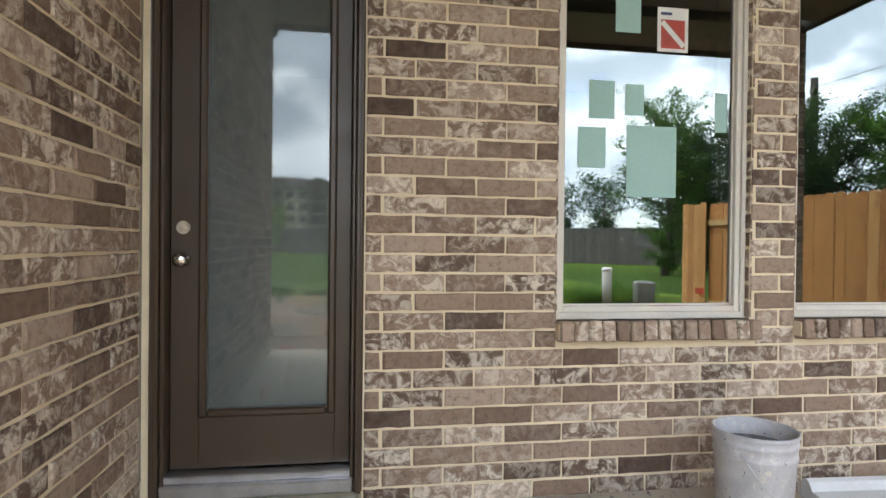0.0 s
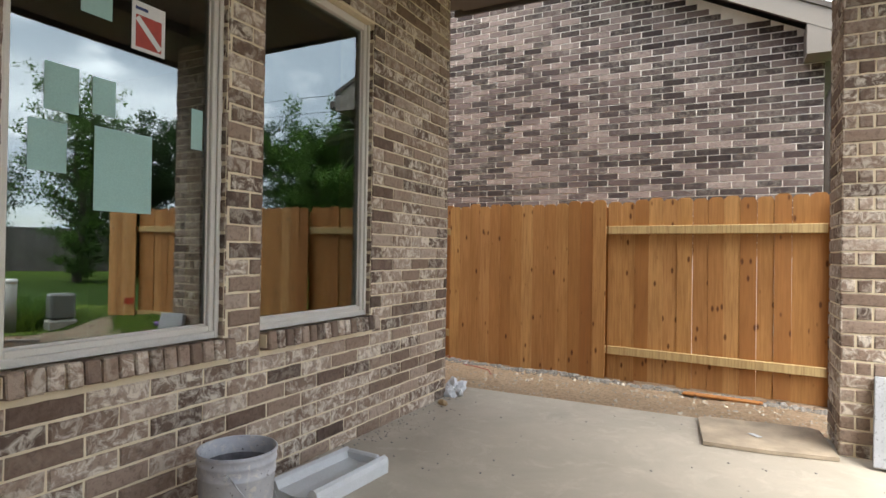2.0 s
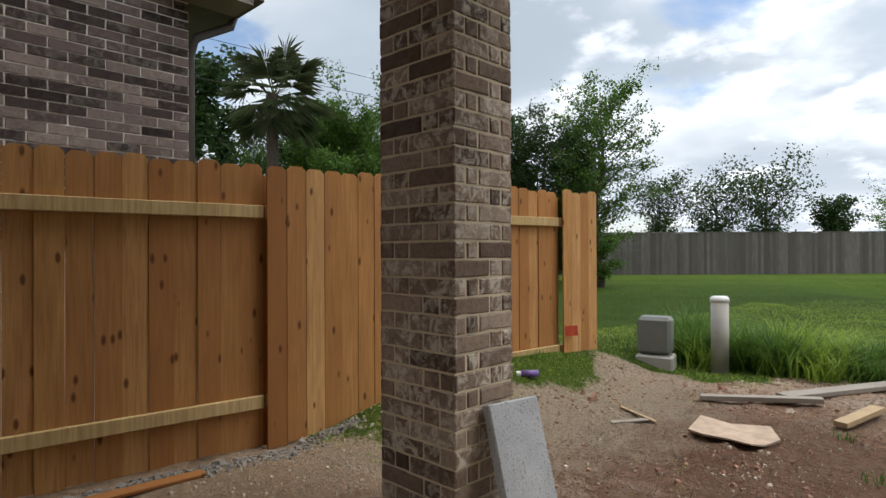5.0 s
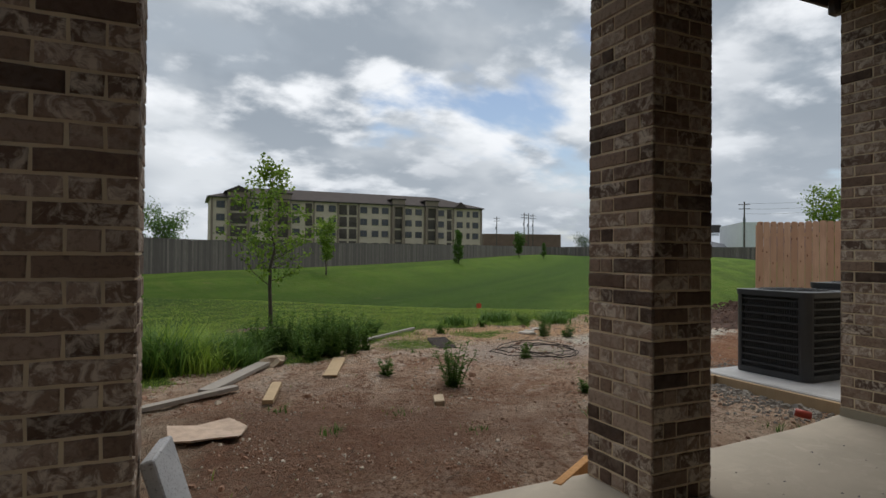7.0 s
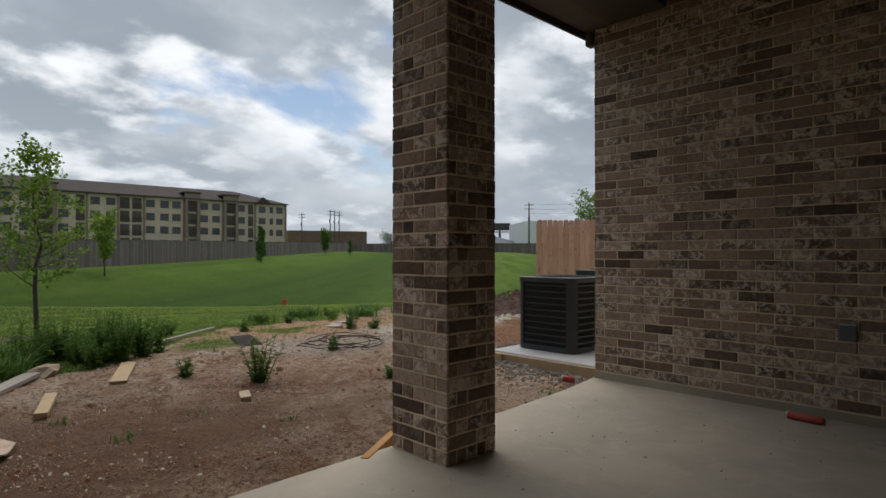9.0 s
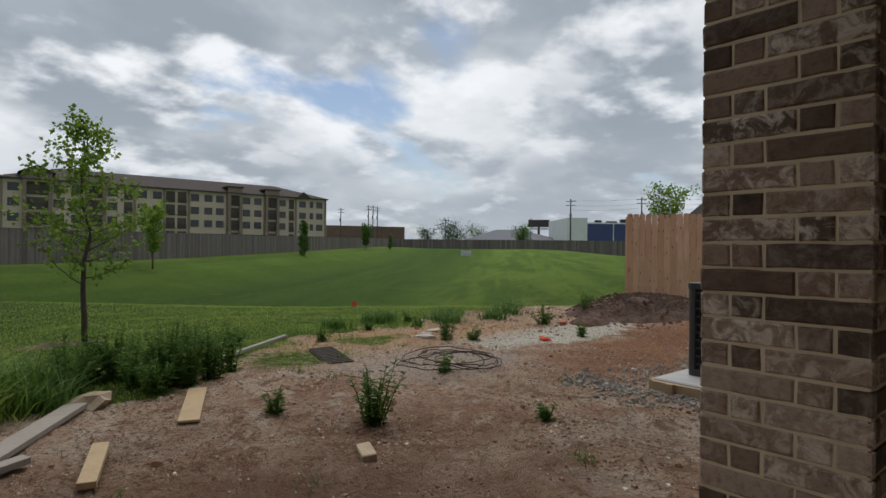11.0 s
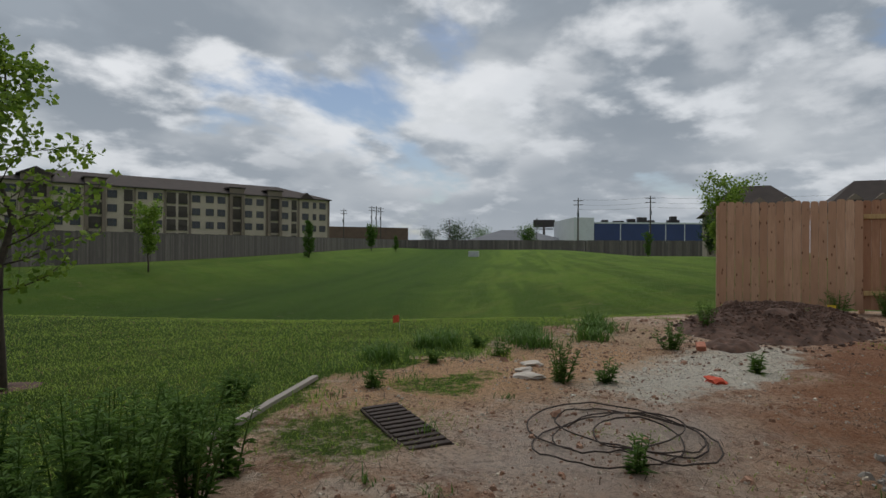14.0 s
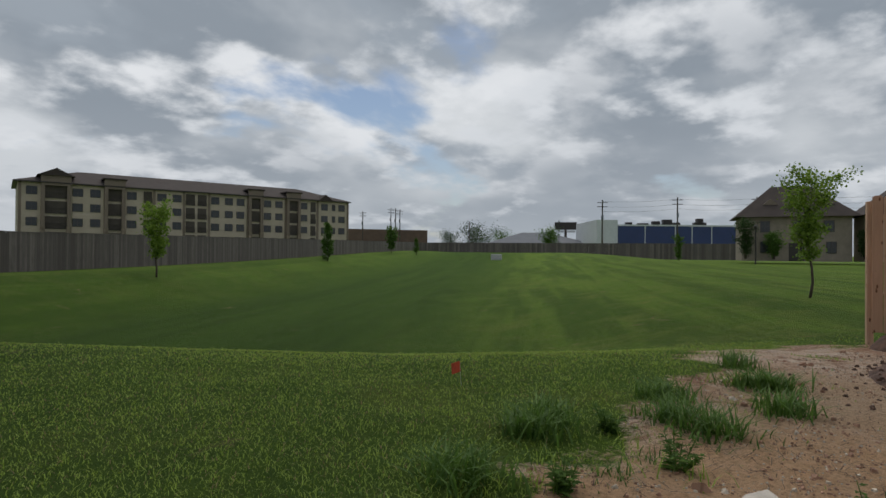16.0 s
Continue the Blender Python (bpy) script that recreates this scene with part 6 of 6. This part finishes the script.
solo("loose_brick", box((-0.10, -0.05, 0), (0.10, 0.05, 0.065), 0.006), M_REDB, "loose red brick half sunk in the soil", "brick", pose(-2.93, -7.98, ground_z(-2.93, -7.98), 4, 8, 30))
solo("loose_brick", box((-0.10, -0.045, 0), (0.10, 0.045, 0.06), 0.006), M_ROCK, "broken tan brick on the lot", "brick", pose(2.55, -5.2, ground_z(2.55, -5.2) - 0.02, 5, 3, 70))
M_RAG = plain("red_cloth", (0.55, 0.075, 0.03), 0.85, vary=0.25, scale=25, bump=0.5)
lump("red_rag", "crumpled red-orange rag on the soil", "rag", -1.46, -7.15, ground_z(-1.46, -7.15) + 0.01, (0.10, 0.06, 0.035), M_RAG, 31, rough=0.9)


def marker_flag(x, y, h, mat, label, yaw):
    z = ground_z(x, y)
    t = thing("marker_flag", label, "flag", pose(x, y, z, 3, 2, yaw), "marker flags")
    part("wire", tube([(0, 0, -0.05), (0, 0, h)], 0.002, 5), M_WIRE, t)
    bm = box((0, -0.001, h - 0.10), (0.13, 0.001, h))
    for v in bm.verts:
        v.co.y += 0.02 * math.sin(v.co.x * 30)
    part("pennant", bm, mat, t)


marker_flag(-1.30, -11.5, 0.24, M_RAG, "small red-orange survey flag in the lawn", 20)
marker_flag(6.15, -5.9, 0.30, M_RAG, "small red-orange survey flag by the fence", 60)
M_YELF = plain("yellow_vinyl", (0.75, 0.55, 0.03), 0.6, vary=0.1, scale=9)
marker_flag(-7.9, -8.2, 0.25, M_YELF, "small yellow survey flag on the mound", 100)
can = thing("drink_can", "crushed red and silver drink can by the slab", "can", pose(0.12, -3.55, -0.03, 80, 0, 40))
part("body", tube([(0, 0, -0.055), (0, 0, 0.05), (0, 0, 0.06)], [0.031, 0.032, 0.026], 16), M_RED, can, smooth=True)
part("lid", tube([(0, 0, 0.0602), (0, 0, 0.063)], 0.026, 16), M_ALU, can)
M_BLUEP = plain("purple_can_paint", (0.16, 0.10, 0.32), 0.4, vary=0.2, scale=20)
sc = thing("spray_can", "purple and white spray can lying on the soil", "can", pose(6.05, -4.9, ground_z(6.05, -4.9) + 0.03, 0, 90, 50))
part("body", tube([(0, 0, -0.09), (0, 0, 0.06)], 0.03, 16), M_BLUEP, sc, smooth=True)
part("cap", tube([(0, 0, 0.06), (0, 0, 0.10)], 0.024, 16), M_WHITE, sc)
M_HOSE = plain("black_hose", (0.04, 0.026, 0.02), 0.85, vary=0.3, scale=30)
hr = random.Random(8)
loops = [(hr.uniform(0.25, 0.85), hr.uniform(-7.0, -6.65), hr.uniform(0.30, 0.62), hr.uniform(0.22, 0.52)) for _ in range(6)]
pts = []
for k in range(5 * 34):
    i, q = divmod(k / 34, 1.0)
    la, lb = loops[int(i)], loops[int(i) + 1]
    cx, cy, ra, rb = (u + (w - u) * smooth(0, 1, q) for u, w in zip(la, lb))
    a = 2 * math.pi * k / 34 + 0.4 * math.sin(k * 0.05)
    x, y = cx + ra * math.cos(a), cy + rb * math.sin(a)
    pts.append((x, y, ground_z(x, y) + 0.012 + 0.035 * (0.5 + 0.5 * math.sin(k * 0.27 + i))))
solo("cable_coil", tube(pts, 0.005, 6), M_HOSE, "loose tangled coil of dark cable on the soil", "cable", smooth=True)
gt = thing("drain_grate", "rusty black slotted grate lying in the grass", "grate", pose(1.32, -7.85, ground_z(1.32, -7.85) + 0.012, 2, 0, 74))
for k in range(12):
    part("bar", box((-0.45 + k * 0.08, -0.13, 0), (-0.45 + k * 0.08 + 0.045, 0.13, 0.02), 0.003), M_HOSE, gt)
for q in (-0.13, 0.0, 0.13):
    part("frame_strip", box((-0.46, q - 0.012, -0.012), (0.48, q + 0.012, 0.008), 0.002), M_HOSE, gt)
bol = thing("utility_bollard", "pale grey round utility marker post", "bollard", pose(5.24, -7.12, -0.14))
M_BOLL = plain("grey_plastic_post", (0.42, 0.40, 0.36), 0.6, vary=0.08, scale=6)
part("post", tube([(0, 0, 0), (0, 0, 0.80)], 0.085, 24), M_BOLL, bol, smooth=True)
part("cap", lathe([(0.0, 0.83), (0.07, 0.825), (0.093, 0.80), (0.093, 0.765), (0.086, 0.765)], 24), M_WHITE, bol, "paler domed cap", True)
ped = thing("utility_box", "grey-green utility pedestal box by the fence end", "utility box", pose(5.80, -6.85, -0.12, 0, 0, 15))
M_PED = plain("green_grey_plastic", (0.17, 0.18, 0.16), 0.6, vary=0.15, scale=8)
part("base", box((-0.19, -0.15, 0), (0.19, 0.15, 0.18), 0.02), M_BOLL, ped)
part("lid", box((-0.17, -0.13, 0.19), (0.17, 0.13, 0.58), 0.035), M_PED, ped)


def clods(name, label, n, spot, size, mat, seed, heap=0.0):
    """Loose lumps too many to count."""
    r = random.Random(seed)
    v, f = [], []
    for _ in range(n):
        x, y = spot(r)
        q = size * r.uniform(0.35, 1.0) * (2.0 if r.random() < 0.06 else 1)
        z = ground_z(x, y) if not (-0.02 < x < 5.2 and y > -3.0) else 0.0
        if heap:
            z += heap * 2.4 * max(0.0, 1 - ((x + 5.7) / 1.9) ** 2 - ((y + 8.2) / 1.25) ** 2) ** 0.8
        o = len(v)
        n2 = 5
        a0 = r.uniform(0, 6)
        for k in range(n2):
            a = a0 + 6.283 * k / n2
            v.append((x + q * math.cos(a) * r.uniform(0.6, 1.1), y + q * math.sin(a) * r.uniform(0.6, 1.1), z - 0.004))
        for k in range(n2):
            a = a0 + 6.283 * k / n2
            v.append((x + 0.7 * q * math.cos(a) * r.uniform(0.5, 1.1), y + 0.7 * q * math.sin(a) * r.uniform(0.5, 1.1), z + q * r.uniform(0.3, 0.75)))
        for k in range(n2):
            f.append((o + k, o + (k + 1) % n2, o + n2 + (k + 1) % n2, o + n2 + k))
        f.append(tuple(o + n2 + k for k in range(n2)))
    me = bpy.data.meshes.new(name)
    me.from_pydata(v, [], f)
    tagged(link(name, me, None, mat), label, "rubble", kind="stuff")


M_CLOD = plain("red_clod", (0.33, 0.19, 0.125), 0.95, vary=0.4, scale=8, bump=0.5, island=True)
M_GRAVEL = plain("grey_gravel", (0.27, 0.245, 0.215), 0.95, vary=0.5, scale=12, bump=0.5, island=True)
M_CHIP = plain("pale_chip", (0.58, 0.50, 0.40), 0.95, vary=0.4, scale=8, bump=0.3, island=True)


def lot(r):
    while True:
        x, y = r.uniform(-7, 6.2), r.uniform(-10.5, -3.2)
        drift = noise.noise((x * 1.1, y * 1.1, 21.0)) + 0.5 * noise.noise((x * 3.2, y * 3.2, 22.0))
        if grassy(x, y) < 0.5 and (y < -3.3 or x > 5.3) and drift > r.uniform(-0.25, 0.6):
            return x, y


clods("soil_clods", "fine reddish crumbs over the bare lot", 9000, lot, 0.013, M_CLOD, 1)
clods("pale_chips", "pale mortar chips over the bare lot", 6000, lot, 0.011, M_CHIP, 2)
clods("side_clods", "sandy crumbs along the side yard", 1500, lambda r: (r.uniform(5.25, 6.6), r.uniform(-4.0, 2.0)), 0.014, M_CHIP, 3)
clods("fence_gravel", "dark gravel along the fence foot", 2600, lambda r: (lambda y: (6.56 + 0.119 * (y + 2.8) - abs(r.gauss(0, 0.09)), y))(r.uniform(-3.4, 2.2)), 0.022, M_GRAVEL, 4)
clods("pad_gravel", "grey gravel around the condenser pad", 1700, lambda r: (-0.38 + abs(r.gauss(0, 0.26)), r.uniform(-5.7, -3.5)) if r.random() < 0.7 else (r.uniform(-2.5, 0.1), -5.1 - abs(r.gauss(0, 0.25))), 0.026, M_GRAVEL, 5)


def mound(x, y, rx, ry, h, seed):
    bm = bmesh.new()
    n = 46
    grid = {}
    for i in range(n + 1):
        for j in range(n + 1):
            a, b = -1 + 2 * i / n, -1 + 2 * j / n
            d = max(0.0, 1 - (a * a + b * b))
            px, py = x + a * rx, y + b * ry
            k = noise.noise((px * 1.5, py * 1.5, seed)) * 0.5 + noise.noise((px * 5, py * 5, seed)) * 0.22 + noise.noise((px * 14, py * 14, seed)) * 0.12
            grid[i, j] = bm.verts.new((px, py, ground_z(px, py) - 0.03 + h * d ** 0.8 * (0.75 + k)))
    for i in range(n):
        for j in range(n):
            bm.faces.new((grid[i, j], grid[i + 1, j], grid[i + 1, j + 1], grid[i, j + 1]))
    return solo("dirt_mound", bm, M_CLODM, "heap of loose dark red-brown soil by the rear fence", "mound")


M_CLODM = plain("dark_red_soil", (0.10, 0.055, 0.038), 0.97, vary=0.6, scale=9, bump=1.0, fine=55)
mound(-5.7, -8.2, 1.9, 1.25, 0.42, 2.0)
mound(-7.9, -9.6, 0.6, 0.5, 0.40, 5.0)
mound(-3.5, -7.9, 0.42, 0.32, 0.20, 8.0)
mound(3.45, -10.95, 0.75, 0.5, 0.06, 7.0)
clods("mound_clods", "dark lumps of soil on the heap by the fence", 1500, lambda r: (r.gauss(-5.5, 1.0), r.gauss(-8.0, 0.6)), 0.032, M_CLODM, 12, 0.16)
clods("large_clods", "larger reddish clods and stones scattered over the lot", 420, lot, 0.03, M_CLOD, 13)
clods("pale_stones", "pale broken stones scattered over the lot", 160, lot, 0.026, M_CHIP, 14)
M_CHALK = plain("white_mortar_spill", (0.80, 0.76, 0.66), 0.95, vary=0.15, scale=9, bump=0.3)
clods("spilled_mortar", "white mortar lumps on the spilled patch", 420, lambda r: (r.gauss(-2.1, 0.75), r.gauss(-7.5, 0.3)), 0.016, M_CHALK, 15)
bm = tube([(5.6 + 0.12 * k, -0.9 + 0.16 * k + 0.05 * math.sin(k * 2.1), -0.13 + 0.012 * math.sin(k * 1.7)) for k in range(14)], 0.005, 5)
solo("loose_wire", bm, M_RED, "thin red wire lying on the sandy soil", "wire")


# ---- brickwork of the walls and pillars ----
pillar(4.77, -3.026, 0.48, 0.395, "square brown brick pillar at the patio corner")
pillar(2.176, -3.150, 0.404, 0.475, "square brown brick pillar in the middle of the patio edge")
HB = [(a, b, 0.745 - Z0, HEAD - Z0) for a, b in WIN]
SILL = [(a - 0.005, b + 0.03, 0.655 - Z0, 0.75 - Z0) for a, b in WIN]
cells = shifted(WX, 3.4, HB + SILL + [(-0.1, DOOR[1] + 0.004, -1, DOOR[2] - Z0)], 0.112, 0)
low = [(a, b, -COURSE + JOINT, -0.002) for a, b, z0, z1 in shifted(WX, 0.16, [(-0.1, DOOR[1] + 0.004, -1, 1)], 0.112, 0) if COURSE < z0 < 2 * COURSE]
lay(wall_back, pose(0, 0.012, Z0), low, 0.012, near=lambda a, z: a < 3.9)
lay(wall_back, pose(0, 0.012, Z0), cells, 0.012, near=lambda a, z: a < 3.9 and z < 1.72)
cells = shifted(-WY, 3.3, [], 0.03, 1)
lay(wall_side, pose(-0.012, WY, Z0, 0, 0, 90), cells, 0.012, near=lambda a, z: 0.25 < z < 1.95 and a < 3.3)
cells = shifted(2.0, 3.0, [], 0.09, 0)
lay(wall_end, pose(WX - 0.012, 0.0, Z0, 0, 0, 90), cells, 0.012, near=lambda a, z: False)
lay(wall_outer, pose(-2.0, WY + 0.012, Z0), shifted(2.0, 3.0, [], 0.05, 0), 0.012, near=lambda a, z: False)
for a, b in WIN:
    hh = HEAD - 0.75
    jamb = [(0.0, 0.045, k * COURSE + JOINT, (k + 1) * COURSE) for k in range(int(hh / COURSE))]
    for m in (pose(b + 0.010, 0.05, 0.75 - 0.003, 0, 0, -90), pose(a - 0.010, 0.003, 0.75 - 0.003, 0, 0, 90)):
        lay(wall_back, m, jamb, 0.012, near=lambda p, q: False)
    n = 15 if b - a < 0.93 else 16
    step = (b - a + 0.03) / n
    sill = tagged(new("brick_sill"), "sloping rowlock brick window sill", "sill", "brick sills", "structure")
    bed = box((a - 0.004, -0.040, 0.006), (b + 0.028, 0.06, 0.072))
    bed.transform(Matrix.Translation((0, 0, 0.668)))
    part("mortar_bed", bed, M_MORTAR, sill)
    for k in range(n):
        bm = box((0.004, -0.066, 0), (step - 0.004, 0.048, 0.088), 0.006)
        for v in bm.verts:
            v.co += Vector((rng.uniform(-1, 1), rng.uniform(-1, 1), rng.uniform(-1, 1))) * 0.0015
        ob = part("brick", bm, M_BRICK, sill)
        ob.matrix_basis = pose(a - 0.003 + k * step, 0, 0.660 + rng.uniform(-0.002, 0.002), -7 + rng.uniform(-1, 1))
